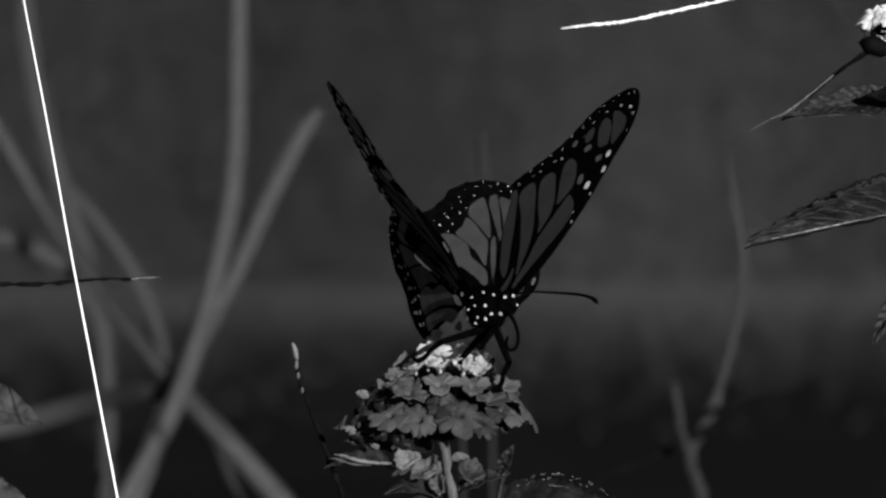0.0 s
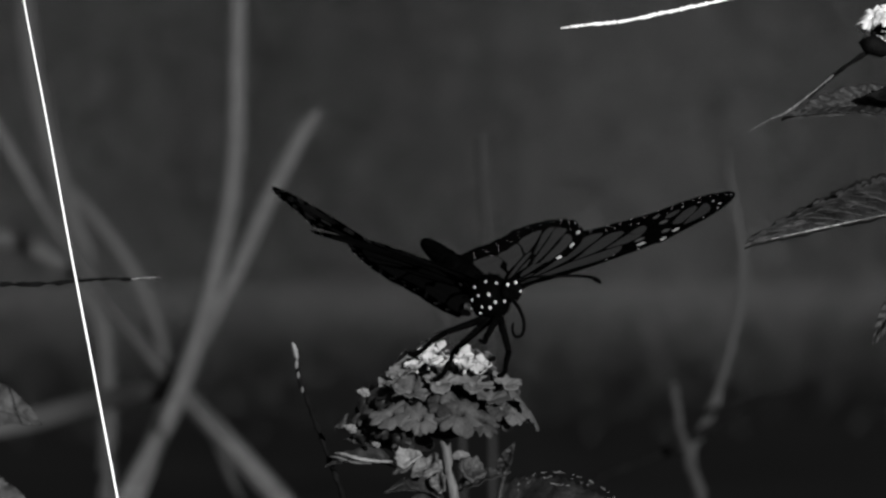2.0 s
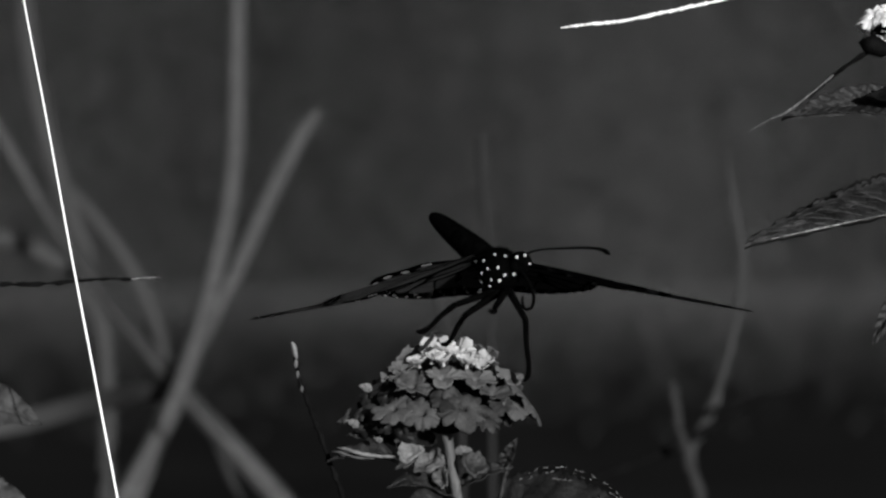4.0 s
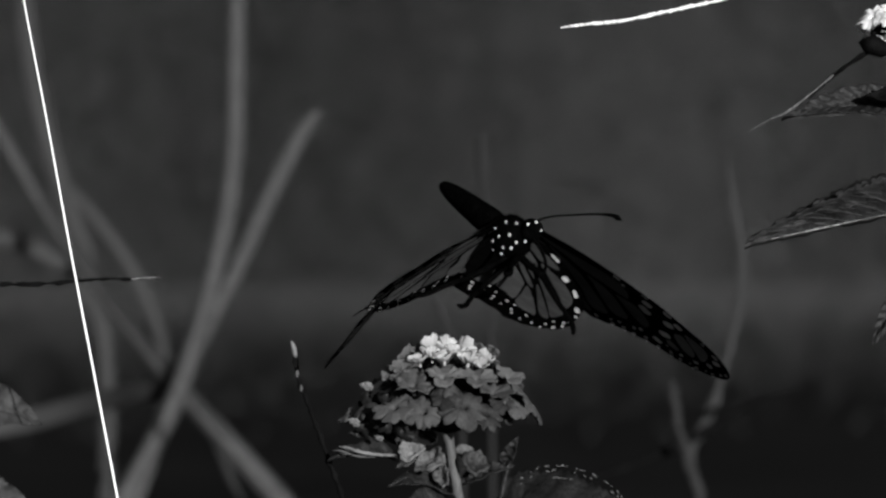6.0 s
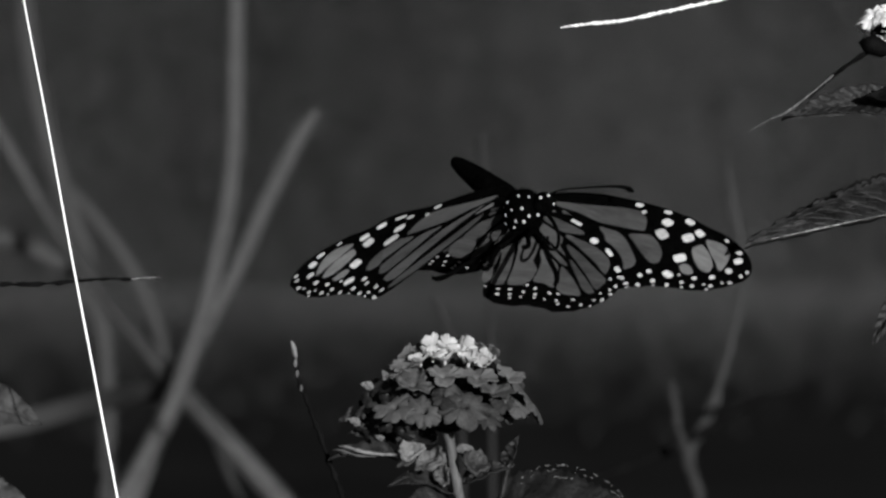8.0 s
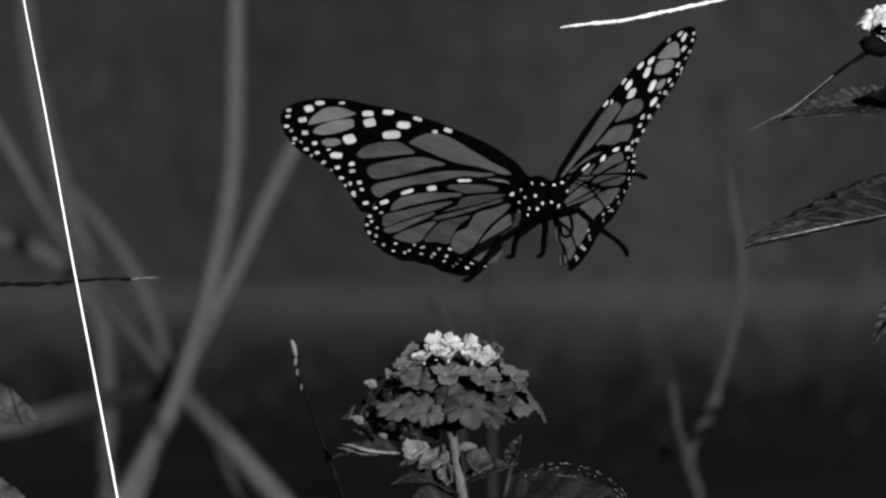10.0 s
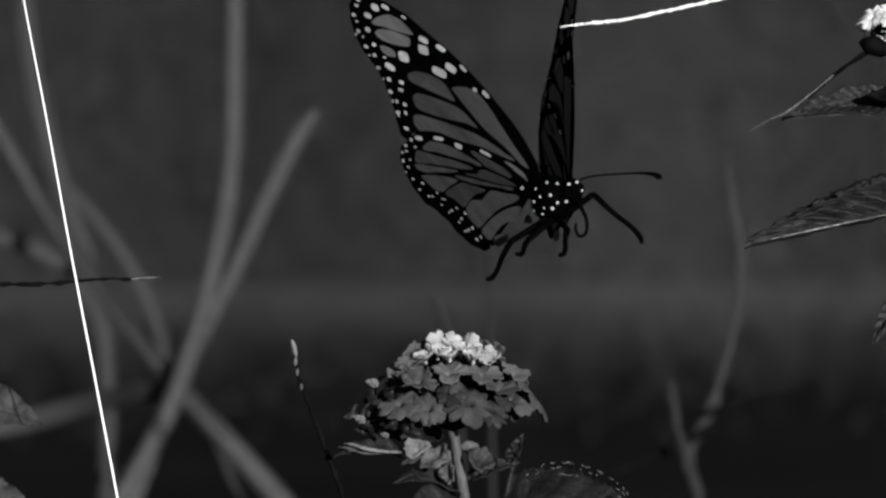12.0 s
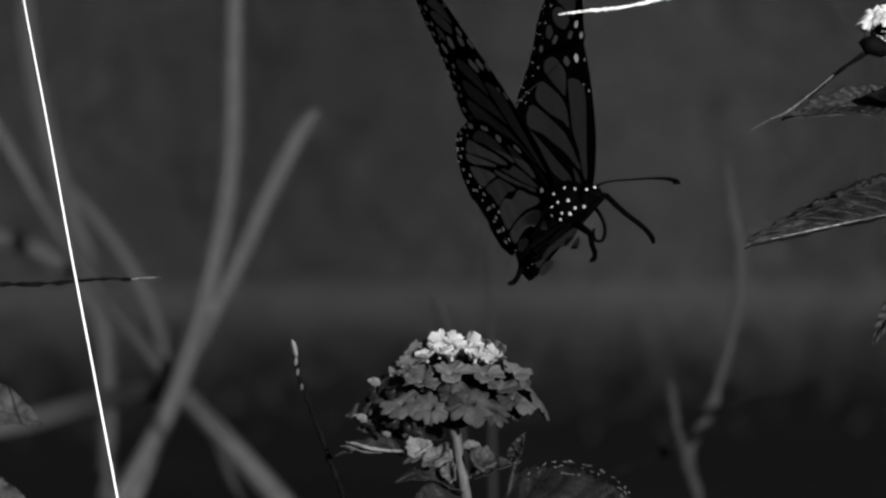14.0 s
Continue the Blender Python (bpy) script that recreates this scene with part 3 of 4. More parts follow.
# small leaves under the flower head
# this dark leaf is added to fill in the head's shaded underside
bract((-0.00100, 0.0020, 0.58327), (-0.01828, -0.0040, 0.58476), (-.1, -.8, .6), .0062, M_LEAF, 21, "dark leaf added for the shaded underside of the flower head", .2, .2)
bract((-0.00831, -0.0040, 0.58030), (-0.02190, -0.0080, 0.58110), (-.1, -.45, .9), .0056, M_LEAF, 1, "dark narrow leaf with a lit rim", .55, .5, .1)
# light along the leaf's edge, laid on as two pale tubes
part("leaf_rim", tube(bmesh.new(), [Vector(p) - base for p in ((-0.02020, -0.0096, 0.58190), (-0.01840, -0.0104, 0.58175), (-0.01560, -0.0106, 0.58085), (-0.01250, -0.0098, 0.58035), (-0.00900, -0.0076, 0.58010))], [.00010, .00026, .00036, .00030, .00022], 8, 5, .8, .25, 4), M_TIP, shrub, "leaf rim, its light put into a pale tube")
part("leaf_rim", tube(bmesh.new(), [Vector(p) - base for p in ((-0.02130, -0.0096, 0.58120), (-0.01960, -0.0104, 0.58110), (-0.01650, -0.0106, 0.58010), (-0.01300, -0.0098, 0.57985))], [.00008, .00018, .00022, .00008], 8, 5, .8, .25, 5), M_STEM, shrub, "leaf rim, its light put into a pale tube")
bract((-0.01600, -0.0110, 0.58620), (-0.01840, -0.0120, 0.58740), (.1, -.9, .3), .0017, M_TIP, 2, "pale dry fleck of a bract", .4, .2, .4)
bract((-0.01340, -0.0125, 0.59330), (-0.01600, -0.0125, 0.59420), (.1, -.9, .3), .0018, M_TIP, 14, "pale dry fleck of a bract", .4, .2, .5)
bract((-0.01150, -0.0110, 0.58330), (-0.01300, -0.0115, 0.58400), (.1, -.9, .3), .0012, M_TIP, 17, "pale dry fleck of a bract", .4, .2, .5)
cupped_leaf((-0.0022, -0.0035, 0.5787), (-.35, -.8, .5), .0036, .0022, .0014, .0009, M_CURL, 3, "crumpled mottled young leaf")
cupped_leaf((0.0002, -0.0020, 0.5757), (-.5, -.7, .5), .0028, .0018, .0010, .0008, M_CURL, 4, "crumpled mottled young leaf")
cupped_leaf((0.0062, -0.0030, 0.5781), (.3, -.8, .5), .0030, .0025, .0018, .0005, M_DUSKY, 6, "dark speckled rounded cupped young leaf")
cupped_leaf((0.0041, 0.0010, 0.5807), (.1, -.9, .4), .0014, .0015, .0006, .0003, M_STEM, 16, "small rounded young leaf")
cupped_leaf((-0.0063, -0.0050, 0.5808), (-.1, -.9, .4), .0026, .0018, .0008, .0012, M_TIP, 5, "bright crumpled young leaf")
cupped_leaf((-0.0072, -0.0055, 0.5786), (-.1, -.8, .5), .0018, .0010, .0004, .0006, M_DUSKY, 15, "crumpled young leaf end")
bract((0.00356, 0.0040, 0.57449), (0.01378, 0.0030, 0.57833), (.2, -.6, .8), .005, M_LEAF, 7, "small dark leaf", .4, .4)
bract((0.00311, 0.0030, 0.57166), (-0.00925, -0.0040, 0.57651), (-.1, -.5, .85), .008, M_LEAF, 8, "dark drooping leaf", .4, .5)
bract((0.00376, -0.0010, 0.56926), (-0.00874, -0.0100, 0.56965), (-.1, -.6, .75), .011, M_LEAF, 9, "dark drooping leaf", .4, .4)
bract((0.00863, 0.0000, 0.56964), (0.03745, -0.0080, 0.56996), (-.05, -.62, .78), .0225, M_LEAF, 10, "broad toothed green leaf with a speckled rim", .12, .30, .08, .022)
# pale flecks along its upper rim
rnd = random.Random(12)
bm = bmesh.new()
crest = spline([Vector(p) - base for p in ((0.01507, -0.0100, 0.57577), (0.01810, -0.0110, 0.57768), (0.02189, -0.0120, 0.57839), (0.02570, -0.0120, 0.57785), (0.02984, -0.0120, 0.57622), (0.03359, -0.0110, 0.57343), (0.03534, -0.0110, 0.57103))], 12)
for row in (0.0, .0010, .0024):
    k = 0
    while k < len(crest) - 3:
        run = rnd.randint(1, 3)
        pts = [p + Vector((0, .0004 * (row > 0), -row + rnd.uniform(-.0002, .0002))) for p in crest[k:k + run + 1]]
        if rnd.random() < (0.6 if row == 0 else 0.28):
            tube(bm, pts, [.00005, rnd.uniform(.00005, .00015), .00003], 6, 3, 1.0, 0.3, k)
        k += run + (rnd.random() < 0.5)
tagged(part("rim_flecks", bm, M_TIP, shrub, "pale flecks along the leaf rim"), kind="stuff")
# side shoot with a small bud
part("shoot", tube(bmesh.new(), [Vector(p) - base for p in ((0.01346, 0.0040, 0.58116), (0.01269, 0.0040, 0.57671), (0.01135, 0.0040, 0.57004), (0.00982, 0.0060, 0.55763), (0.00917, 0.0080, 0.54069))],
                   [.0005, .0006, .0006, .0008, .0008], 8, 6, 1.0, 0.1, 3), M_LEAF, shrub)
bract((0.01211, 0.0030, 0.57766), (0.01463, 0.0010, 0.58331), (-.1, -.9, .3), .0030, M_LEAF, 11, "small closed bud", .6, .2, .2)

# ---- the shrub at the side ----
base = Vector((0.1143, 0.0200, -0.0800))
side_shrub = tagged(new("lantana"), "lantana shoot with dark veined leaves and a white flower head", "flowering plant", "lantanas")
side_shrub.location = base
part("stem", tube(bmesh.new(), [Vector(p) - base for p in ((0.09080, 0.0040, 0.66462), (0.09551, 0.0060, 0.65693), (0.10274, 0.0100, 0.64479), (0.11019, 0.0150, 0.62237), (0.11432, 0.0200, 0.56784), (0.1143, 0.0200, -0.0800))],
                  [.0009, .0011, .0013, .0016, .002, .003], 10, 8, 1.0, 0.08, 6), M_STEM, side_shrub, "hairy green stem")
small_head(side_shrub, Vector((0.08788, 0.0000, 0.66173)) - base,
            [(.0014, .0050, 3, .0026, .2, M_SNOW), (.0046, .0034, 6, .0034, .0, M_SNOW), (.0040, .0000, 5, .0026, -.2, M_SNOW)], 9, 0.5, .003)


def side_leaf(a, b, n, w, seed, fold, curl, veins=9, relief=.05, bright=False, streak=M_VEIN, label="dark toothed leaf with sunken veins, folded along its midrib"):
    """A leaf folded upwards along its midrib, with raised side veins on the half that faces out."""
    length = (Vector(b) - Vector(a)).length
    ob = part("leaf", leaf_mesh(length, w, fold, curl, veins, 30, relief, .06, seed), M_LEAF, side_shrub, label,
              lay(Vector(a) - base, Vector(b) - base, n))

    def on(u, v):
        half = w / 2 * (math.sin(math.pi * min(1, u ** 0.75)) ** 0.8 * (1 - 0.25 * u) + 0.012)
        y = v * half
        return Vector((u * length - v * 0.02 * length, y + .0004, y * fold - curl * length * (u - 0.45) ** 2 - .0006))
    part("midrib", tube(bmesh.new(), [on(u / 12, 0) for u in range(1, 12)], [.00010, .00013, .00006, .00012, .00005], 7, 3, 1, .6, seed), M_PALE_RIB if bright else M_BRACT, ob, "pale midrib")
    rnd = random.Random(seed)
    for k in range(veins):
        u0 = (k + .6) / (veins + 1)
        lean = .26 + rnd.uniform(-.03, .03)
        pts = [on(min(.97, u0 + s * lean - .05 * s * s), s * .92) for s in (0, .25, .5, .75, 1)]
        part("vein", tube(bmesh.new(), pts, [.00009, .00012, .00004], 6, 4, 1, .4, k), streak, ob)
    # fine wrinkles of the blade between the veins
    bm = bmesh.new()
    for k in range(veins * 7):
        u0, v0 = rnd.uniform(.03, .85), rnd.random() ** .7 * .85
        w0 = rnd.uniform(.00004, .00010)
        run = rnd.uniform(.04, .10)
        tube(bm, [on(min(.97, u0 + run * t), min(.97, v0 + (run * t) * 3.2 + rnd.uniform(-.03, .03))) for t in (0, .5, 1)], [w0 * .4, w0, w0 * .3], 5, 2, 1, .4, k)
    tagged(part("wrinkles", bm, streak, ob, "fine pale wrinkles"), kind="stuff")
    return ob


side_leaf((0.1112, 0.0140, 0.6320), (0.0593, 0.0080, 0.6218), (0, -.06, 1), .0098, 1, 1.6, 0.03, 12, .09, True)
side_leaf((0.0955, 0.0160, 0.6493), (0.0680, 0.0120, 0.6486), (0, -.75, .65), .0085, 2, .4, .42, 13, .09, label="dark twisted leaf with pale streaks, its tip hooked down")
# near-black tone puts the deep shade of the fold into the leaf colour
part("leaf", leaf_mesh(.0140, .0062, .25, .15, 7, 22, .03, .12, 8), M_TWIG, side_shrub, "folded leaf half, deep shade put into its near-black colour", lay(Vector((0.0975, 0.0090, 0.6505)) - base, Vector((0.0838, 0.0080, 0.6507)) - base, (.1, -.75, .65)))
side_leaf((0.0945, 0.0240, 0.6110), (0.0856, 0.0160, 0.6030), (-.45, -.8, .4), .0052, 3, .5, .5, 7, .08)
# calyx and dark stalk that ends in pale flecks
part("calyx", ball(bmesh.new(), Vector((0.08423, -0.0030, 0.65958)) - base, (.0030, .0026, .0019), 14, Euler((0, radians(20), 0)).to_matrix().to_4x4(), 0.2), M_TWIG, side_shrub, "dark calyx")
part("twig", tube(bmesh.new(), [Vector(p) - base for p in ((0.08390, -0.0030, 0.65914), (0.07959, -0.0020, 0.65632), (0.07593, 0.0000, 0.65354), (0.07160, 0.0010, 0.64981))],
                  [.0006, .0004, .0004, .0004], 8, 6, 1, .2, 4), M_TWIG, side_shrub)
rnd = random.Random(31)
bm = bmesh.new()
track = spline([Vector(p) - base for p in ((0.07633, -0.0015, 0.65402), (0.07261, 0.0000, 0.65088), (0.06763, 0.0000, 0.64701), (0.06376, 0.0000, 0.64524), (0.05999, 0.0000, 0.64313))], 12)
tube(bm, track[::4], [.00016, .00014, .00010, .00004], 6, 4, 1, .5, 5)
k = 0
while k < len(track) - 3:
    run = rnd.randint(1, 3)
    w = rnd.uniform(.00012, .00030) * (1 - .5 * k / len(track))
    tube(bm, [p + Vector((rnd.uniform(-.00015, .00015), -.0001, rnd.uniform(-.00015, .00015))) for p in track[k:k + run + 1]], [w * .3, w, w * .2], 6, 3, 1, .4, k)
    k += run + rnd.randint(0, 1)
part("twig_tip", bm, M_TIP, side_shrub, "pale flecked twig end")

# ---- the butterfly ----
class WingPlan:
    """One wing drawn flat in millimetres: along the span, and forward across it."""

    def __init__(self, outline, dents):
        self.outline, self.dents, self.cells, self.spots = outline, dents, [], []

    def cell(self, *points, pale=False):
        self.cells.append((points, pale))

    def spot(self, u, v, a, b, turn=0):
        self.spots.append((u, v, a, b, turn, 0.7 if a > 1.1 else 0.36))


BEND_AT = 29.5      # where a forewing bends, in millimetres along its span


def keep(outline, low, high):
    """The part of a closed outline between two stations of the span."""
    for edge, sign in ((low, 1), (high, -1)):
        res = []
        n = len(outline)
        for i in range(n):
            p, q = outline[i], outline[(i + 1) % n]
            a, b = (p[0] - edge) * sign, (q[0] - edge) * sign
            if a >= 0:
                res.append(p)
            if (a >= 0) != (b >= 0):
                k = a / (a - b)
                res.append((p[0] + (q[0] - p[0]) * k, p[1] + (q[1] - p[1]) * k))
        outline = res
    return outline


def within(outline, p):
    """Whether a point lies inside a closed outline."""
    res = False
    for (x0, y0), (x1, y1) in zip(outline, outline[1:] + outline[:1]):
        if (y0 > p[1]) != (y1 > p[1]) and p[0] < (x1 - x0) * (p[1] - y0) / (y1 - y0) + x0:
            res = not res
    return res


def wing(parent, plan, side, name, label, low=-50, high=99, start=0.0, narrow=1.0):
    """A black wing plate with the coloured cells and white spots set into it, on both faces, from low to high along the span."""
    mm = 0.001
    ring = spline([(p[0], p[1], 0) for p in plan.outline], 10, True)
    first, last = plan.dents
    pts = []
    for i, p in enumerate(ring):
        k = i / 10
        dent = 0.0
        if first < k < last:
            dent = 0.35 * abs(math.sin((k - first) / (last - first) * 9 * math.pi))
        c = Vector((18, -6, 0))
        q = p + (c - p).normalized() * dent
        pts.append((q.x, q.y))

    def flat(outline):
        return [(side * (u - start) * narrow * mm, -v * mm) for u, v in outline]
    ob = part(name, slab(bmesh.new(), flat(keep(pts, low, high)), 0.00005, -0.00005), M_BLACK, parent, label)
    for points, pale in plan.cells:
        cu, cv = sum(p[0] for p in points) / len(points), sum(p[1] for p in points) / len(points)
        curve = [(p.x, p.y) for p in spline([(cu + (u - cu) * 1.01, cv + (v - cv) * 1.01, 0) for u, v in points], 5, True, 0.7)]
        curve = keep(curve, low, high)
        if len(curve) > 3 and max(p[0] for p in curve) - min(p[0] for p in curve) > 0.4:
            bm = slab(bmesh.new(), flat(curve), 0.00007, -0.00007, (0, 1, 2))
            middle = Vector((side * (cu - start) * narrow * mm, -cv * mm))
            for vert in bm.verts:
                if vert.co.z > 0 and not pale:       # thinner veins on the upper side
                    d = vert.co.xy - middle
                    vert.co.xy = middle + d * (1 + (0.00016 if high < 99 or low > 0 else 0.00005) / max(d.length, 0.0012))
            part("wing_cell", bm, [M_DORSAL, M_PALE if pale else M_VENTRAL, M_BLACK], ob)
    for u, v, a, b, turn, above in plan.spots:
        if not low <= u < high:
            continue
        ca, sa = math.cos(radians(turn)), math.sin(radians(turn))
        if a < 0.85:
            a, b = a * 0.7, b * 0.62
        else:
            a, b = a * 0.9, b * 0.84
        for _ in range(14):         # a spot near the rim keeps inside it
            shape = []
            for k in range(14):
                q = 2 * math.pi * k / 14
                x = a * abs(math.cos(q)) ** 0.6 * math.copysign(1, math.cos(q))
                y = b * abs(math.sin(q)) ** 0.6 * math.copysign(1, math.sin(q))
                shape.append((u + x * ca - y * sa, v + x * sa + y * ca))
            if all(within(pts, p) for p in shape):
                break
            u, v = u + (14 - u) * 0.012, v + (-8 - v) * 0.02
        else:
            continue
        bm = slab(bmesh.new(), flat(shape), 0.00009, -0.00009, (2 if a > 1.1 and v < 6 and low != -50 or a > 1.5 else 0, 0, 1))
        middle = Vector((side * (u - start) * narrow * mm, -v * mm, 0))
        for vert in bm.verts:
            if vert.co.z > 0:       # smaller on the upper side
                vert.co.xy = middle.xy + (vert.co.xy - middle.xy) * above
        part("spot", bm, [M_WHITE, M_BLACK, M_BUFF], ob)
    return ob


fore = WingPlan([(0.6, 2.9), (5.4, 5.9), (9.7, 7.5), (16, 8.8), (22, 9.6), (27.7, 9.8), (34.4, 9.5), (39.7, 9.5), (44.4, 8.4), (48.1, 6.4), (50.2, 3.7), (50.2, 0.6), (48.1, -2.8), (45.7, -5.4), (42.8, -7.2), (39.9, -8.3), (37.2, -9.6), (34.2, -11.7), (31.2, -14.3), (28.6, -17.4), (25.7, -19.7), (17.7, -15.5), (8, -9.3), (-0.2, -2)], (11, 20))
fore.cell((44.5, 0.9), (44.2, 3.8), (43.0, 6.1), (40.6, 7.2), (38.1, 6.9), (36.9, 6.3), (39.6, 4.0), (42.5, 2.1), pale=True)
fore.cell((42.8, -0.8), (42.4, 1.2), (40.2, 3.3), (37.1, 4.8), (36.4, 4.2), (36.0, 2.8), (38.1, 0.6), (40.8, -1.0), pale=True)
fore.cell((40.4, -2.8), (39.3, -1.7), (37.6, -1.3), (36.7, -2.2), (38.0, -3.6), (39.4, -3.7), pale=True)
fore.cell((32.6, -4.1), (31.8, -1.6), (29.3, 0.4), (26.4, 1.7), (24.0, 1.0), (22.3, -0.0), (24.3, -1.3), (26.9, -2.9), (29.7, -4.4), (31.6, -4.9))
fore.cell((24.2, 2.4), (22.5, 5.3), (20.2, 6.7), (16.9, 6.4), (12.3, 4.8), (7.7, 3.2), (2.7, 1.5), (4.1, 0.7), (8.8, 0.9), (14.1, 0.4), (18.3, 1.0), (22.6, 1.8))
fore.cell((29.1, -8.0), (28.6, -6.2), (25.7, -3.8), (22.4, -1.5), (19.8, -0.5), (17.2, -0.6), (15.5, -0.9), (17.7, -2.3), (19.5, -4.1), (22.5, -6.8), (25.9, -9.3), (27.5, -9.6))
fore.cell((26.4, -12.3), (25.6, -10.7), (22.1, -7.8), (17.9, -4.7), (14.7, -2.6), (11.1, -1.2), (8.1, -0.5), (5.7, -0.0), (7.6, -1.5), (11.2, -3.7), (14.6, -6.3), (18.6, -9.6), (22.8, -14.1), (25.1, -14.1))
fore.cell((7.0, -2.3), (4.6, -1.0), (2.5, -0.8), (1.1, -1.7), (1.3, -2.7), (2.6, -2.4), (5.0, -2.2), pale=True)
fore.spot(49.4, 3.5, 0.71, 0.54, 142)
fore.spot(49.0, 1.9, 0.71, 0.54, 142)
fore.spot(48.3, -0.8, 0.67, 0.64, 155)
fore.spot(47.0, -1.7, 0.47, 0.47, 142)
fore.spot(45.9, 5.1, 0.94, 1.08, 142)
fore.spot(44.4, 7.2, 0.99, 0.63, 162)
fore.spot(46.0, 1.8, 0.92, 0.79, 148)
fore.spot(44.3, -1.5, 0.84, 0.96, 155)
fore.spot(45.6, -3.7, 0.59, 0.70, 142)
fore.spot(46.3, -4.8, 0.36, 0.47, 142)
fore.spot(44.2, -4.1, 0.36, 0.47, 142)
fore.spot(41.5, -3.7, 0.67, 0.81, 162)
fore.spot(42.5, -5.8, 0.67, 0.65, 162)
fore.spot(40.1, -6.1, 0.59, 0.71, 141)
fore.spot(40.9, -7.2, 0.36, 0.47, -155)
fore.spot(38.3, -4.6, 0.47, 0.47, 141)
fore.spot(36.3, -5.7, 1.33, 0.98, 167)
fore.spot(38.0, -8.3, 0.68, 0.58, 119)
fore.spot(34.9, -8.9, 0.71, 0.80, 141)
fore.spot(35.8, -9.9, 0.24, 0.48, 141)
fore.spot(32.6, -7.1, 0.79, 0.82, 155)
fore.spot(31.8, -9.0, 0.81, 0.73, 148)
fore.spot(33.1, -11.5, 0.67, 0.66, 170)
fore.spot(30.9, -12.5, 0.48, 0.80, 141)
fore.spot(31.8, -13.4, 0.24, 0.64, 141)
fore.spot(29.3, -11.7, 0.64, 0.79, 136)
fore.spot(29.3, -14.9, 0.51, 0.79, 136)
fore.spot(28.1, -13.5, 0.51, 0.71, 136)
fore.spot(29.7, -15.9, 0.28, 1.13, 118)
fore.spot(26.0, -16.9, 0.84, 0.67, 148)
fore.spot(34.6, 7.2, 1.21, 0.96, 162)
fore.spot(33.4, 4.9, 1.29, 1.40, 142)
fore.spot(40.4, 8.5, 0.77, 0.48, 162)
fore.spot(31.0, 8.7, 1.20, 0.80, 170)
fore.spot(28.2, 3.1, 1.96, 1.29, 151)
fore.spot(27.0, 6.5, 1.44, 1.14, 165)
fore.spot(25.1, 9.1, 0.99, 0.57, -175)
fore.spot(20.7, 7.0, 0.70, 0.80, 148)
fore.spot(18.5, 8.3, 0.99, 0.65, -175)
fore.spot(35.5, -0.6, 1.30, 1.57, 141)
fore.cell((24.5, -17), (20, -12.8), (12, -7.6), (5, -3.6), (6.5, -6.6), (13, -11.5), (20, -16.2))
hind = WingPlan([(0.4, 2.3), (6, 1.9), (12.4, 0.5), (18, -4), (23, -7.6), (25.9, -11.8), (26.5, -16.5), (26.7, -19.6), (25.8, -21.9), (23.7, -24.2), (21, -25.9), (18.2, -27), (14.2, -27.6), (10.5, -26.6), (6.8, -26.3), (3.3, -26.7), (-0.8, -25.7), (-3, -24.1), (-3.5, -20.5), (-2.3, -12.3), (-1.9, -3.5)], (6, 17))
hind.cell((22.5, -14.9), (23.0, -12.7), (22.3, -10.7), (20.1, -8.6), (17.2, -6.7), (13.9, -5.4), (10.9, -4.5), (13.2, -6.5), (16.6, -9.4), (19.9, -12.2))
hind.cell((14.8, -3.7), (12.9, -2.2), (9.8, -0.8), (7.4, 0.2), (4.7, 0.5), (4.7, -0.5), (7.0, -1.9), (10.0, -3.6), (12.9, -3.9))
hind.cell((23.3, -17.4), (23.0, -16.3), (19.3, -13.1), (16.1, -10.1), (12.3, -7.3), (11.8, -7.6), (13.5, -10.1), (15.6, -12.4), (19.2, -16.6), (21.8, -19.7))
hind.cell((10.5, -6.4), (10.1, -5.1), (6.6, -2.5), (3.6, -1.0), (2.4, -0.7), (4.8, -3.8), (8.0, -6.8), (12.2, -10.5), (11.8, -9.7), (10.3, -7.5))
hind.cell((21.6, -20.6), (18.9, -17.1), (15.3, -13.0), (13.7, -11.6), (15.1, -14.3), (16.9, -17.1), (18.4, -19.6), (20.3, -21.1))
hind.cell((13.4, -13.3), (12.7, -12.2), (8.9, -8.5), (5.1, -4.8), (2.3, -2.1), (4.8, -5.3), (8.3, -9.4), (11.9, -12.8))
hind.cell((18.7, -21.7), (16.4, -17.9), (13.4, -14.5), (12.3, -13.8), (12.7, -17.1), (12.9, -20.3), (14.5, -21.7), (17.0, -22.0))
hind.cell((12.1, -19.9), (11.8, -15.4), (11.2, -13.2), (7.8, -10.2), (6.4, -9.3), (7.4, -12.7), (7.3, -16.0), (7.1, -18.5), (9.6, -19.0))
hind.cell((6.5, -18.2), (7.0, -15.0), (5.5, -12.5), (5.6, -8.2), (2.9, -5.2), (0.3, -2.7), (0.4, -6.0), (1.4, -9.9), (1.6, -15.3), (1.6, -19.9), (3.9, -20.0), (5.3, -19.6))
hind.cell((0.6, -19.8), (1.0, -14.7), (0.5, -9.7), (-0.4, -6.4), (-1.6, -4.6), (-2.5, -5.4), (-3.1, -9.1), (-2.0, -11.3), (-1.6, -14.0), (-2.0, -17.7), (-2.2, -19.8), (-1.0, -20.4))
hind.cell((-3.5, -20.1), (-2.4, -17.7), (-4.0, -14.4), (-4.7, -18.8))
hind.cell((-4.4, -7.7), (-3.8, -4.5), (-5.7, -5.5), (-5.0, -7.3))
hind.spot(26.7, -16.5, 0.63, 0.56, 134)
hind.spot(25.0, -13.4, 1.12, 0.70, 129)
hind.spot(26.6, -19.3, 0.67, 0.60, 123)
hind.spot(24.2, -16.4, 0.53, 0.44, 134)
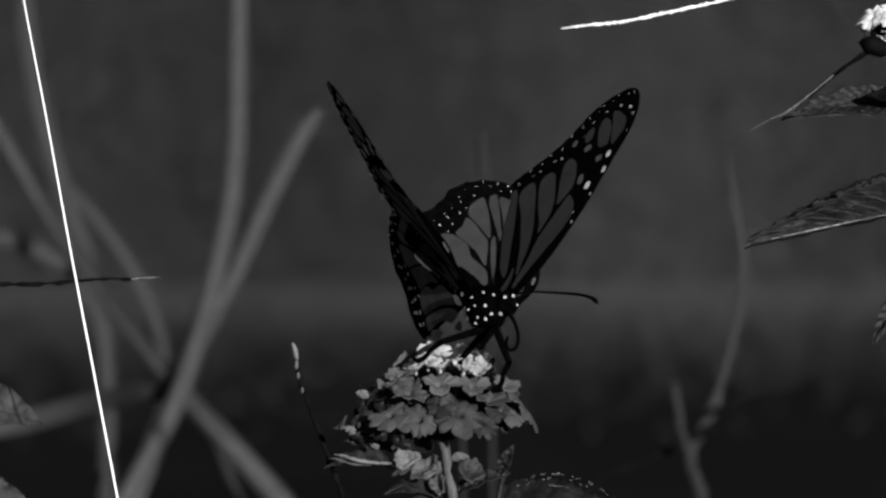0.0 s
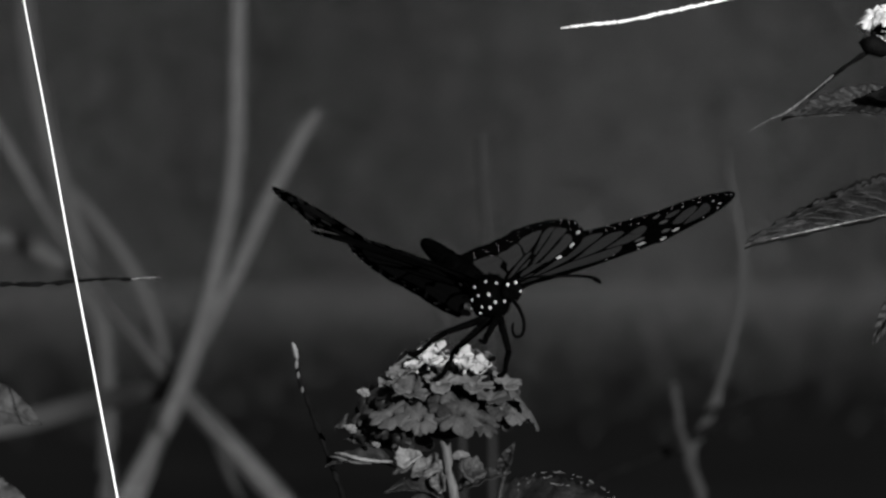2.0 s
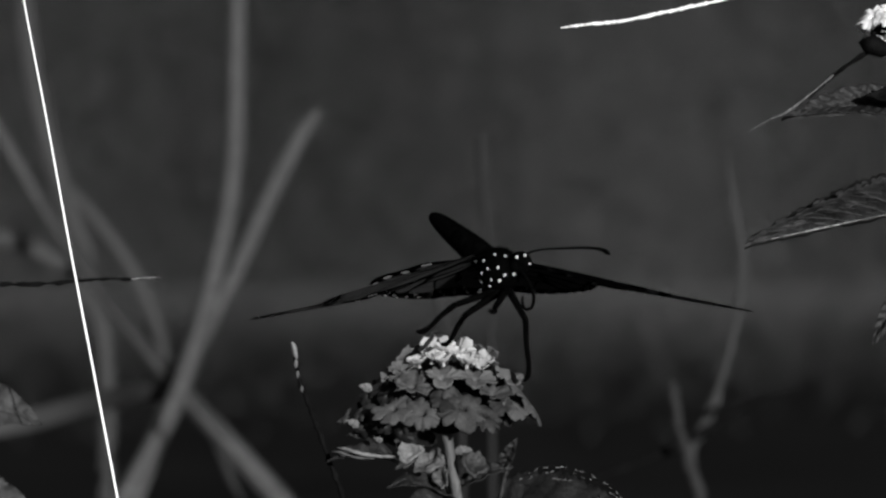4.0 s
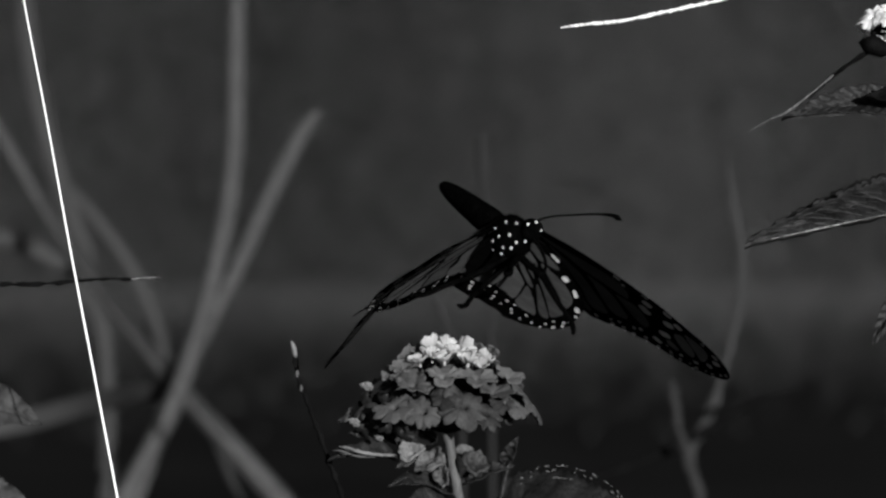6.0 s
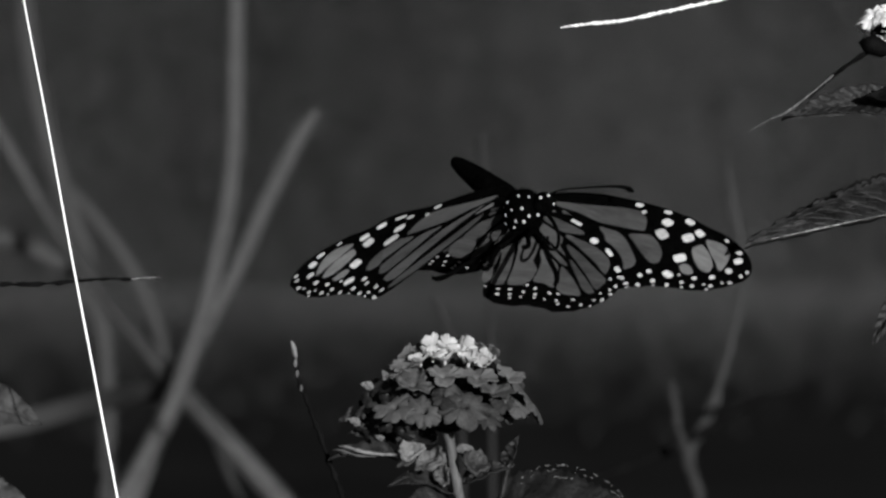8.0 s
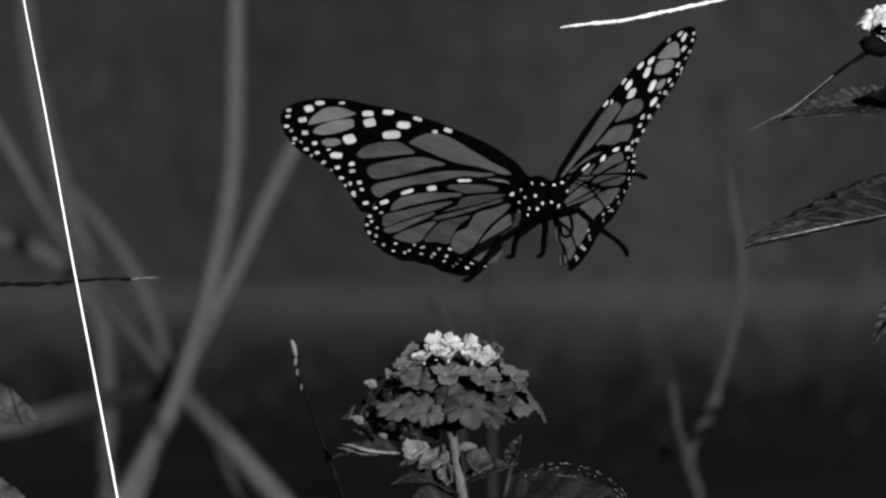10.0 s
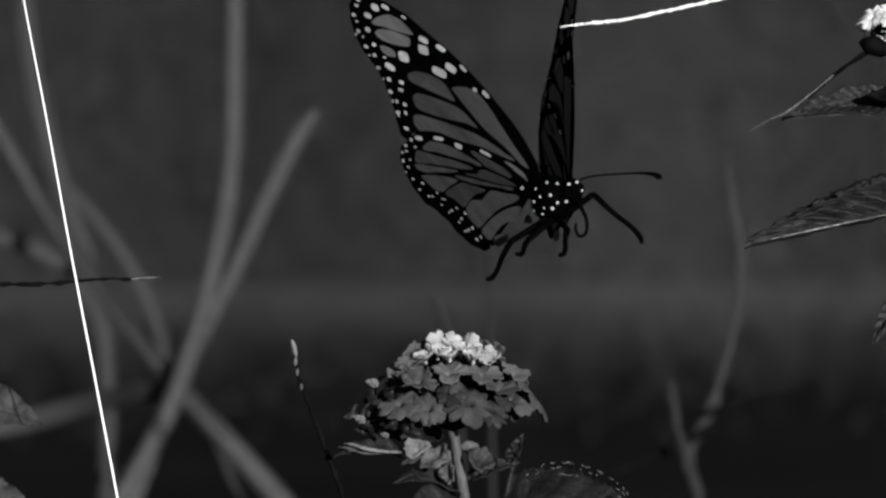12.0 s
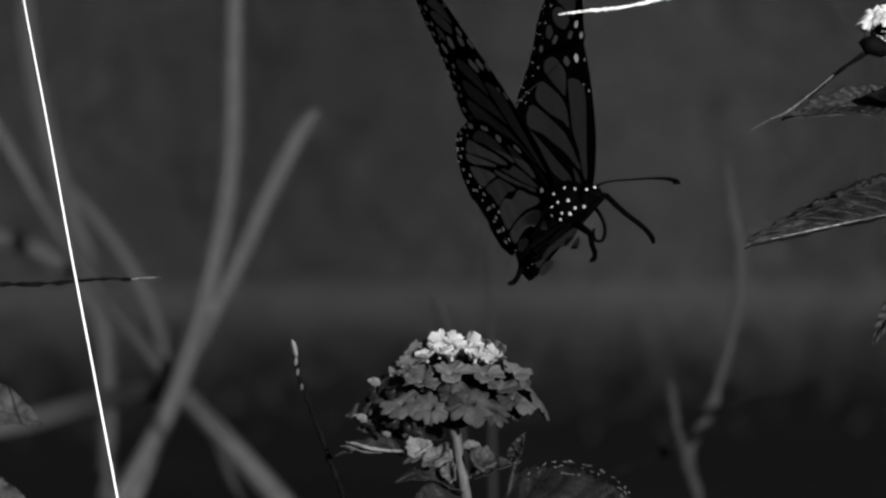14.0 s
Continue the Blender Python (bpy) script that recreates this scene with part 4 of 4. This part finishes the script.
hind.spot(26.0, -22.0, 0.49, 0.53, 159)
hind.spot(25.0, -19.6, 0.49, 0.53, 159)
hind.spot(24.2, -23.0, 0.53, 0.63, 134)
hind.spot(23.1, -20.8, 0.42, 0.38, 134)
hind.spot(24.7, -25.0, 0.21, 0.51, 134)
hind.spot(22.2, -23.0, 0.49, 0.47, 173)
hind.spot(22.2, -26.2, 0.32, 0.38, 134)
hind.spot(19.6, -24.7, 0.39, 0.54, 173)
hind.spot(17.4, -23.3, 0.59, 0.40, 159)
hind.spot(16.9, -25.5, 0.49, 0.41, 159)
hind.spot(14.4, -24.9, 0.39, 0.54, 159)
hind.spot(13.8, -23.9, 0.49, 0.41, 166)
hind.spot(13.6, -21.9, 0.49, 0.40, 173)
hind.spot(11.6, -21.8, 0.73, 0.39, 140)
hind.spot(11.0, -23.7, 0.49, 0.34, 159)
hind.spot(8.5, -22.5, 0.50, 0.53, -173)
hind.spot(8.6, -23.5, 0.32, 0.51, 134)
hind.spot(8.1, -20.7, 0.52, 0.45, -161)
hind.spot(6.0, -19.8, 0.50, 0.53, -174)
hind.spot(5.7, -22.0, 0.49, 0.54, 159)
hind.spot(5.5, -23.5, 0.39, 0.41, 159)
hind.spot(2.8, -23.0, 0.52, 0.51, -161)
hind.spot(2.5, -21.5, 0.65, 0.44, -155)
hind.spot(3.1, -24.0, 0.42, 0.51, 134)
hind.spot(-0.0, -23.2, 0.69, 0.47, 173)
hind.spot(-0.2, -21.6, 0.60, 0.40, -174)
hind.spot(-3.5, -21.4, 0.32, 0.26, 134)
hind.spot(21.8, -8.6, 1.58, 0.57, 131)
hind.spot(17.5, -5.5, 1.14, 0.88, 147)
hind.spot(12.2, -0.6, 1.67, 0.51, 153)
hind.spot(1.2, 0.2, 0.58, 0.90, 173)

fly = tagged(new("butterfly"), "monarch butterfly with black-veined white-spotted wings taking off from flower", "butterfly")
fore_r = wing(fly, fore, 1, "forewing", "long black-veined forewing", high=BEND_AT)
fore_l = wing(fly, fore, -1, "forewing", "long black-veined forewing", high=BEND_AT)
tip_r = wing(fly, fore, 1, "forewing_tip", "black forewing tip with white spots", low=BEND_AT - 0.25, start=BEND_AT)
tip_l = wing(fly, fore, -1, "forewing_tip", "black forewing tip with white spots", low=BEND_AT - 0.25, start=BEND_AT)
hind_r = wing(fly, hind, 1, "hindwing", "rounded hindwing with black veins and a spotted border", narrow=0.9)
hind_l = wing(fly, hind, -1, "hindwing", "rounded hindwing with black veins and a spotted border", narrow=0.9)

# body: faces the camera and a little to the side, abdomen raised behind
AXIS = Vector((-0.54, 0.70, 0.51)).normalized()          # from thorax to abdomen tip
turn = AXIS.to_track_quat("Z", "Y").to_matrix().to_4x4()
thorax = part("thorax", ball(bmesh.new(), (0, 0, 0), (.0041, .0052, .0046), 28, rough=0.06), M_FUR, fly, "furry black thorax with white dots")
WHITE_DOTS = [(-.8, 3.2, .45), (1.2, 2.8, .5), (-2.4, .6, .4), (-.4, .7, .55), (-3.6, -.2, .4), (-3.8, -1.9, .5), (-1.8, -1.6, .5), (-.3, -1.9, .6),
              (.8, -.9, .5), (2.6, -.8, .6), (3.1, .1, .45), (-2.2, -2.8, .4), (-2.7, -4.3, .5), (-3.0, 2.2, .4)]
for x, z, r in WHITE_DOTS:
    q = 1 - (x / .0041 * .001) ** 2 - (z / .0046 * .001) ** 2
    y = -.0052 * math.sqrt(max(q, 0.02))
    k = 1 if q > 0.02 else 1 / math.sqrt((x / 4.1) ** 2 + (z / 4.6) ** 2 + 0.02)
    p = Vector((x * .001 * k, y, z * .001 * k))
    n = Vector((p.x / .0041 ** 2, p.y / .0052 ** 2, p.z / .0046 ** 2)).normalized()
    part("dot", ball(bmesh.new(), (0, 0, 0), (r * .00052, r * .00064, .0002), 10), M_WHITE, thorax, m=Matrix.Translation(p * 1.01) @ n.to_track_quat("Z", "Y").to_matrix().to_4x4())
# short fur
rnd = random.Random(8)
bm = bmesh.new()
for _ in range(900):
    n = Vector((rnd.gauss(0, 1), rnd.gauss(0, 1), rnd.gauss(0, 1))).normalized()
    p = Vector((n.x * .0041, n.y * .0052, n.z * .0046)) * 0.98
    s = n.orthogonal().normalized() * .00005
    tip = p + (n + AXIS * .5 + Vector((rnd.uniform(-.3, .3), rnd.uniform(-.3, .3), rnd.uniform(-.3, .3)))) * rnd.uniform(.0004, .0009)
    a, b, c, d = [bm.verts.new(v) for v in (p + s, p - s, p + n.cross(s), tip)]
    for f in ((a, b, d), (b, c, d), (c, a, d)):
        bm.faces.new(f)
tagged(part("fur", bm, M_FUR, thorax), kind="stuff")
head_at = Vector((.0040, -.0036, .0012))
head = part("head", ball(bmesh.new(), head_at, (.0021, .0022, .0024), 20, rough=0.05), M_FUR, fly, "black head")
for dx, dz in ((.0012, .0002), (-.0010, -.0004)):
    part("eye", ball(bmesh.new(), head_at + Vector((dx, -.0010, dz)), (.0011, .0012, .0014), 16), M_HORN, head, "glossy dark eye")
for x, z in ((.0010, .0015), (-.0006, .0012), (.0017, -.0002)):
    part("dot", ball(bmesh.new(), head_at + Vector((x, -.0018, z)), (.0003, .0002, .0003), 8), M_WHITE, head)
# abdomen of tapering rings
bm = bmesh.new()
lengths = [i / 40 for i in range(41)]
tube(bm, [(0, 0, .003 + .0206 * u) for u in lengths],
     [.0031 * (1 - .98 * u) ** .31 * (.78 + .22 * min(1, u * 5)) * (1 - .05 * (math.cos(u * 9 * 2 * math.pi) > .8)) for u in lengths], 18, 1)
abdomen = part("abdomen", bm, M_FUR, fly, "black ringed abdomen, raised behind", turn)
for i in range(4):
    part("dot", ball(bmesh.new(), (-.0015 - .0002 * i, -.0020, .0222 - .0020 * i), (.00016, .0003, .0004), 8), M_WHITE, abdomen)


def antenna(points):
    bm = tube(bmesh.new(), [Vector(p) for p in points], [.00024, .00018, .00018, .00020, .00028, .00036, .00028], 7, 8)
    part("antenna", bm, M_HORN, fly, "thin clubbed antenna")


antenna([(.0045, -.0050, .0026), (.0075, -.0062, .0035), (.0130, -.0075, .0034), (.0180, -.0085, .0031), (.0205, -.0090, .0025), (.0213, -.0092, .0016)])
antenna([(.0042, -.0036, .0026), (.0075, -.0030, .0035), (.0130, -.0020, .0035), (.0178, -.0010, .0032), (.0203, -.0006, .0026), (.0211, -.0004, .0017)])
# coiled tongue
coil = [(.0042, -.0052, -.0006), (.0054, -.0056, -.0026), (.0061, -.0058, -.0052), (.0056, -.0058, -.0074), (.0044, -.0057, -.0078), (.0038, -.0056, -.0066), (.0040, -.0055, -.0052)]
part("tongue", tube(bmesh.new(), coil, [.00042, .00036, .00034, .00032, .0003, .00028, .00024], 8, 8), M_HORN, fly, "coiled thin tongue")


THIGH, SHIN = .0085, .0135


def leg():
    """A thin black leg: a thigh along +z, and a shin with its foot as a part of its own."""
    th = part("leg", tube(bmesh.new(), [(0, 0, 0), (0, 0, THIGH * .5), (0, 0, THIGH)], [.00080, .00068, .00058], 8, 4), M_HORN, fly, "thin black jointed leg")
    sh = part("shin", tube(bmesh.new(), [(0, 0, 0), (.0002, 0, SHIN * .4), (0, 0, SHIN * .75), (.0004, 0, SHIN * .93), (.0011, 0, SHIN)], [.00060, .00052, .00048, .00054, .00034], 8, 4), M_HORN, th)
    return th, sh


LEGS = [leg() for _ in range(4)]

# ---- movement ----
ROLL_T, ROLL = (0, 2, 5, 8, 14), (-1.0, 3.5, 4.5, 6.0, 6.0)


def roll_at(t):
    return float(np.interp(t, ROLL_T, ROLL))


def stroke(t, side, hinge, flap, sweep, twist):
    """A wing's pose on the body: raised by flap, swept back, and turned about its span, in degrees."""
    turned = pose(0, 0, 0, 0, -side * flap, 0) @ pose(0, 0, 0, 0, 0, side * sweep) @ pose(0, 0, 0, twist)
    return pose(0, 0, 0, 0, roll_at(t), 0) @ Matrix.Translation(hinge) @ turned


def follow(side, root, fold, slide, tilt):
    """A hindwing's pose against its forewing: slid in its plane, and a little folded and tilted."""
    return Matrix.Translation(root) @ pose(0, 0, 0, 0, 0, side * slide) @ pose(0, 0, 0, fold) @ pose(0, 0, 0, 0, side * tilt)


def bent(side, bend, turn):
    """The outer part of a forewing against its inner part: bent up and turned."""
    return pose(side * BEND_AT / 1000, 0, 0, turn) @ pose(0, 0, 0, 0, -side * bend)


def toward(d):
    """A turn that takes +z to d."""
    z = Vector(d).normalized()
    x = Vector((0, 1, 0)).cross(z).normalized()
    return Matrix((x, z.cross(x), z)).transposed().to_4x4()


def reach(dx, dz, length):
    """A limb's direction from its sideways and upward reach in millimetres; the rest goes forwards."""
    dx, dz = dx / 1000, dz / 1000
    return Vector((dx, -math.sqrt(max(length ** 2 - dx ** 2 - dz ** 2, (0.15 * length) ** 2)), dz))


def leg_rows(hip, rows):
    thigh, shin = [], []
    for t, ax, az, bx, bz in rows:
        a, b = toward(reach(ax, az, THIGH)), toward(reach(bx, bz, SHIN))
        thigh.append((t, pose(0, 0, 0, 0, roll_at(t), 0) @ Matrix.Translation(hip) @ a))
        shin.append((t, Matrix.Translation((0, 0, THIGH)) @ a.inverted() @ b))
    return thigh, shin


def sway(ob, rows):
    """Small drift of a rooted thing: seconds, sideways and upward shift in millimetres."""
    start = ob.matrix_basis.copy()
    walk(ob, [(t, Matrix.Translation((x / 1000, 0, z / 1000)) @ start) for t, x, z in rows])


def motions():
    walk(fly, [(t, pose(x, 0, z, 0, -roll_at(t), 0)) for t, x, z in [(0, 0.00862, 0.60828), (0.5, 0.00863, 0.60848), (1, 0.00877, 0.60892), (1.5, 0.00901, 0.60959), (2, 0.00934, 0.61049), (2.5, 0.00973, 0.61158), (3, 0.01017, 0.61284), (3.5, 0.01064, 0.61425), (4, 0.01115, 0.61576), (4.5, 0.01168, 0.61734), (5, 0.01224, 0.61894), (5.5, 0.01280, 0.62054), (6, 0.01338, 0.62210), (6.5, 0.01398, 0.62357), (7, 0.01459, 0.62493), (7.5, 0.01521, 0.62615), (8, 0.01584, 0.62721), (8.5, 0.01648, 0.62809), (9, 0.01713, 0.62880), (9.5, 0.01779, 0.62933), (10, 0.01847, 0.62970), (10.5, 0.01916, 0.62990), (11, 0.01987, 0.62998), (11.5, 0.02060, 0.62994), (12, 0.02136, 0.62981), (12.5, 0.02215, 0.62962), (13, 0.02298, 0.62939), (13.5, 0.02387, 0.62911), (14, 0.02483, 0.62879)]])
    flaps = [(0, 59.8, 14.6, 29.2, 40.3, -24.3, 38.3, -1.4, 0.8), (0.5, 49.7, 14.6, 25.5, 31.6, -13.3, 22, 1.5, 1.5), (1, 40.3, 15.2, 22.2, 23.7, -5.8, 8.7, 3.4, 1.5), (1.5, 30.2, 15.6, 16.5, 15.1, -4.7, 0.6, 4.9, 1.5), (2, 20.9, 16.8, 13.7, 8.9, -7.9, -3.8, 5.9, 1.5), (2.5, 11.8, 17.4, 9.2, 4, -12.2, -5.9, 5.6, 1.5), (3, 2.6, 18, 6, -0.2, -14.5, -7.1, 4.9, 1.2), (3.5, -5.7, 18.8, 1.8, -5.3, -12.7, -9.1, 3.8, 0.7), (4, -13.2, 19.2, -3.2, -9.9, -10.2, -10.4, 2, 0.5), (4.5, -20.1, 18.8, -8.3, -14, -7.9, -11.2, -0.3, 1), (5, -26.5, 17.3, -12.5, -17.3, -6, -11.3, -2.6, 1.5), (5.5, -32.6, 14.7, -15, -19.9, -5.2, -10.5, -3.2, 1.5), (6, -36.6, 12.5, -18.3, -17.3, -5.6, -9.3, -2.9, 0), (6.5, -35.9, 13.6, -24.9, -13.2, -6, -6.8, -5.8, -1.5), (7, -33.5, 17.6, -32.3, -5, -10.9, 1.1, -5.7, -1.5), (7.5, -27.9, 23.7, -40.9, -3.2, -17.6, 3.2, -6.7, -1.5), (8, -19.1, 30.9, -46.3, -2.4, -22.7, 2.2, -8, -1), (8.5, -5.6, 27.8, -48.5, -1.3, -18, 2.1, -5.5, -0.7), (9, 11.1, 25.1, -46.4, -0.2, -17.6, 1.3, -4, -0.4), (9.5, 29.3, 26.8, -39.2, -0.1, -18.8, 0.9, -3.8, 0), (10, 47.2, 33.7, -27.7, 0, -21.3, 0.9, -4.1, 0.3), (10.5, 63.1, 41.8, -13.1, 1.1, -25.8, -0.1, -5.6, -2.6), (11, 73.5, 36.2, 4.9, 0, -24.7, 0, -4.8, -13.7), (11.5, 85.8, 34.2, 8, -0.9, -25.9, -3.8, -6.5, -2.8), (12, 92.3, 30.8, 13.3, -1.7, -22.6, -7.6, -8.5, 1.3), (12.5, 96.2, 27.1, 18.2, -2.6, -19.4, -11.4, -10.9, 1.8), (13, 97.8, 23.8, 25, -1.6, -13.4, -7.8, -10.4, 2.2), (13.5, 99.6, 23.6, 29.9, -0.6, -5.8, -4.1, -10.2, 2.7), (14, 100.9, 25.5, 33.4, 0.4, 1.2, -0.5, -10.1, 3.1)]
    walk(fore_r, [(t, stroke(t, 1, (0.0031, -0.0009, 0.0020), a, b, c)) for t, a, b, c, d, e, f, g, h in flaps])
    walk(tip_r, [(t, stroke(t, 1, (0.0031, -0.0009, 0.0020), a, b, c) @ bent(1, g, h)) for t, a, b, c, d, e, f, g, h in flaps])
    walk(hind_r, [(t, stroke(t, 1, (0.0031, -0.0009, 0.0020), a, b, c) @ follow(1, (-0.0019, 0.0034, -0.0018), d, e, f)) for t, a, b, c, d, e, f, g, h in flaps])
    flaps = [(0, 53.1, 11.4, -8.1, -17.8, -13, -20.1, 4.8, -2), (0.5, 45.7, -3.2, -9.2, -13.2, 1.9, -21.6, 10, 0.6), (1, 36.8, -22.1, -5.5, -12.4, 18.1, -20.3, 14.6, 3.6), (1.5, 28.5, -26, -6.6, -9.3, 21.8, -17.4, 13.3, 3.5), (2, 19.2, -32, -5, -9.7, 26.9, -14.8, 11.7, 3.4), (2.5, 9, -32.2, 0.7, -15.8, 31.5, -14.1, 12.5, 0.9), (3, -1.1, -34.8, 3.7, -20, 35, -14.1, 14.4, -1.5), (3.5, -10.9, -26.9, 3.8, -20.8, 29.1, -15.4, 11.7, -0.7), (4, -19.7, -21.2, 4.7, -20.5, 22.2, -15.8, 8.7, -0.1), (4.5, -27.2, -20.8, 6.3, -19.4, 15.4, -15.8, 6.7, 0.3), (5, -32.8, -25.1, 8, -18, 9.9, -15.9, 5.5, 0.6), (5.5, -36.4, -30.5, 8, -16.3, 6.8, -16.5, 3, 0.5), (6, -34.7, -29.5, 1.2, -11, 5.1, -12.3, -13.2, -5.9), (6.5, -35.9, -26.2, 0, -7.9, -0.2, -13.4, -13, 1.3), (7, -35.1, -25.6, -7.4, -2.3, -3.6, -19.5, -10.6, -6), (7.5, -31.1, -26, -15.2, 2.5, -4.1, -23.9, -4, -6), (8, -24.5, -25.7, -23.6, 5, -8.6, -28, 2, -6), (8.5, -15.1, -23.6, -33, 4.2, -5.5, -21.7, 2.5, -5.5), (9, -5.2, -21.6, -40.1, 3.5, -5.1, -15.2, 1.4, -3.2), (9.5, 5, -19.4, -43.6, 2.2, -4.9, -9.1, -0.9, -1.8), (10, 14.9, -15.6, -44, 0.2, -2.9, -2.7, -4.1, -0.8), (10.5, 23.7, -9.9, -41.2, -1.1, -5, -2.2, -6.2, -1.8), (11, 31.7, -4.6, -40.1, -0.9, -3.9, -1.1, -6.4, -1.9), (11.5, 38.5, -0.7, -38.8, 1, -2.7, -0.4, -6, -1.3), (12, 44.8, 1.8, -37.1, 2.7, -2, -0.3, -5.3, -0.6), (12.5, 49.1, 3, -33.3, 2.6, -1.5, -0.3, -3.4, -0.2), (13, 51.5, 4.9, -25.6, -2.7, -0.9, -2.5, -1.5, -0.1), (13.5, 53.5, 8, -21.2, -7.4, -0.8, -4.9, 0.2, 0), (14, 55, 10.3, -17.3, -11.2, -0.9, -7.7, 1.6, -0.2)]
    walk(fore_l, [(t, stroke(t, -1, (-0.0033, -0.0011, 0.0035), a, b, c)) for t, a, b, c, d, e, f, g, h in flaps])
    walk(tip_l, [(t, stroke(t, -1, (-0.0033, -0.0011, 0.0035), a, b, c) @ bent(-1, g, h)) for t, a, b, c, d, e, f, g, h in flaps])
    walk(hind_l, [(t, stroke(t, -1, (-0.0033, -0.0011, 0.0035), a, b, c) @ follow(-1, (0.0002, 0.0025, -0.0017), d, e, f)) for t, a, b, c, d, e, f, g, h in flaps])
    thigh, shin = leg_rows((-0.0010, -0.0020, -0.0040), [(0, -8.0, -2.4, -4.4, -3.9), (1.5, -7.9, -2.8, -7.2, -4.3), (3, -7.9, -2.3, -4.4, -5.4), (5.5, -7.6, -3.6, -10.4, -4.5), (6.5, -7.4, -3.9, -10.4, -3.9), (8, -7.0, -4.6, -9.4, -5.1), (10.5, -6.4, -4.1, -5.3, -8.9), (11.5, -7.2, -4.3, -4.3, -8.1), (14, -7.0, -4.6, -3.2, -7.3)])
    walk(LEGS[0][0], thigh)
    walk(LEGS[0][1], shin)
    thigh, shin = leg_rows((-0.0002, -0.0025, -0.0042), [(0, -5.0, -5.6, -1.7, -9.4), (1.5, -5.8, -6.1, -3.5, -6.3), (3, -6.5, -3.7, -3.7, -7.0), (5.5, -6.1, -5.7, -3.6, -3.8), (6.5, -5.9, -5.9, -3.6, -3.5), (8, -5.0, -2.9, -2.2, -4.4), (10.5, -3.9, -3.4, -1.3, -4.2), (11.5, -4.8, -4.0, -1.4, -3.0), (14, -4.6, -3.9, -1.9, -3.0)])
    walk(LEGS[1][0], thigh)
    walk(LEGS[1][1], shin)
    thigh, shin = leg_rows((0.0016, -0.0025, -0.0036), [(0, 2.6, -6.7, -2.2, -5.0), (1.5, 1.7, -6.9, -1.1, -3.9), (3, 2.2, -7.1, -1.4, -7.3), (5.5, 4.0, -3.5, 6.3, -11.7), (6.5, 4.5, -4.3, 6.1, -8.9), (8, 2.0, -2.4, 2.8, -7.7), (10.5, 6.5, 2.7, 10.8, -7.8), (11.5, 6.5, 4.1, 10.2, -8.5), (14, 5.0, 5.4, 10.0, -8.7)])
    walk(LEGS[2][0], thigh)
    walk(LEGS[2][1], shin)
    thigh, shin = leg_rows((0.0012, -0.0030, -0.0038), [(0, -1.6, -2.1, -0.9, -1.3), (3, -2.1, -3.5, -0.7, -1.2), (5.5, -1.2, -1.1, -0.6, -2.2), (8, -0.3, -0.5, -0.6, -2.8), (10.5, 0.4, -2.1, -0.8, -6.1), (11.5, 1.0, -2.2, -0.8, -5.5), (14, 2.5, -2.1, 0.6, -5.0)])
    walk(LEGS[3][0], thigh)
    walk(LEGS[3][1], shin)
    sway(shrub, [(0, -0.89, -1.66), (1, -0.83, -1.49), (2, -0.72, -1.33), (2.5, -0.55, -0.89), (3, -0.44, -0.61), (4.2, -0.22, -0.33), (5.5, -0.11, -0.17), (7.5, 0.00, -0.00), (8, 0.03, -0.00), (9.2, 0.44, 0.22), (10.5, 0.77, 0.39), (12, 1.00, 0.50), (13, 1.11, 0.66), (14, 1.33, 0.72)])
    sway(BLADES["tall"], [(0, 0.96, 0), (2, 0.63, 0), (5.5, 0.32, 0), (7.5, 0.00, 0), (10.5, -0.22, 0), (14, -0.85, 0)])
    sway(BLADES["short"], [(0, 0.63, 0), (2, 0.43, 0), (5.5, 0.22, 0), (7.5, 0.00, 0), (10.5, -0.22, 0), (14, -0.63, 0)])
    sway(BLADES["right"], [(0, 0.38, -0.00), (7.5, 0.00, -0.00), (14, -0.38, -0.00)])
    sway(BLADES["fork"], [(0, 0.89, -0.36), (2, 0.53, -0.18), (7.5, 0.00, -0.00), (14, -0.53, -0.00)])
    sway(BLADES["sprig"], [(0, 0.22, -0.33), (2.5, 0.22, -0.22), (5.5, 0.00, -0.00), (7.5, 0.00, -0.00), (10.5, 0.00, 0.33), (14, 0.11, 0.33)])
    sway(BLADES["hang"], [(0, 0.00, -0.00), (7.5, -0.11, 0.21), (12, -0.11, 0.32), (12.5, -0.53, 1.17), (13, -0.43, 1.70), (13.5, -0.43, 2.02), (14, -0.53, 2.66)])


motions()
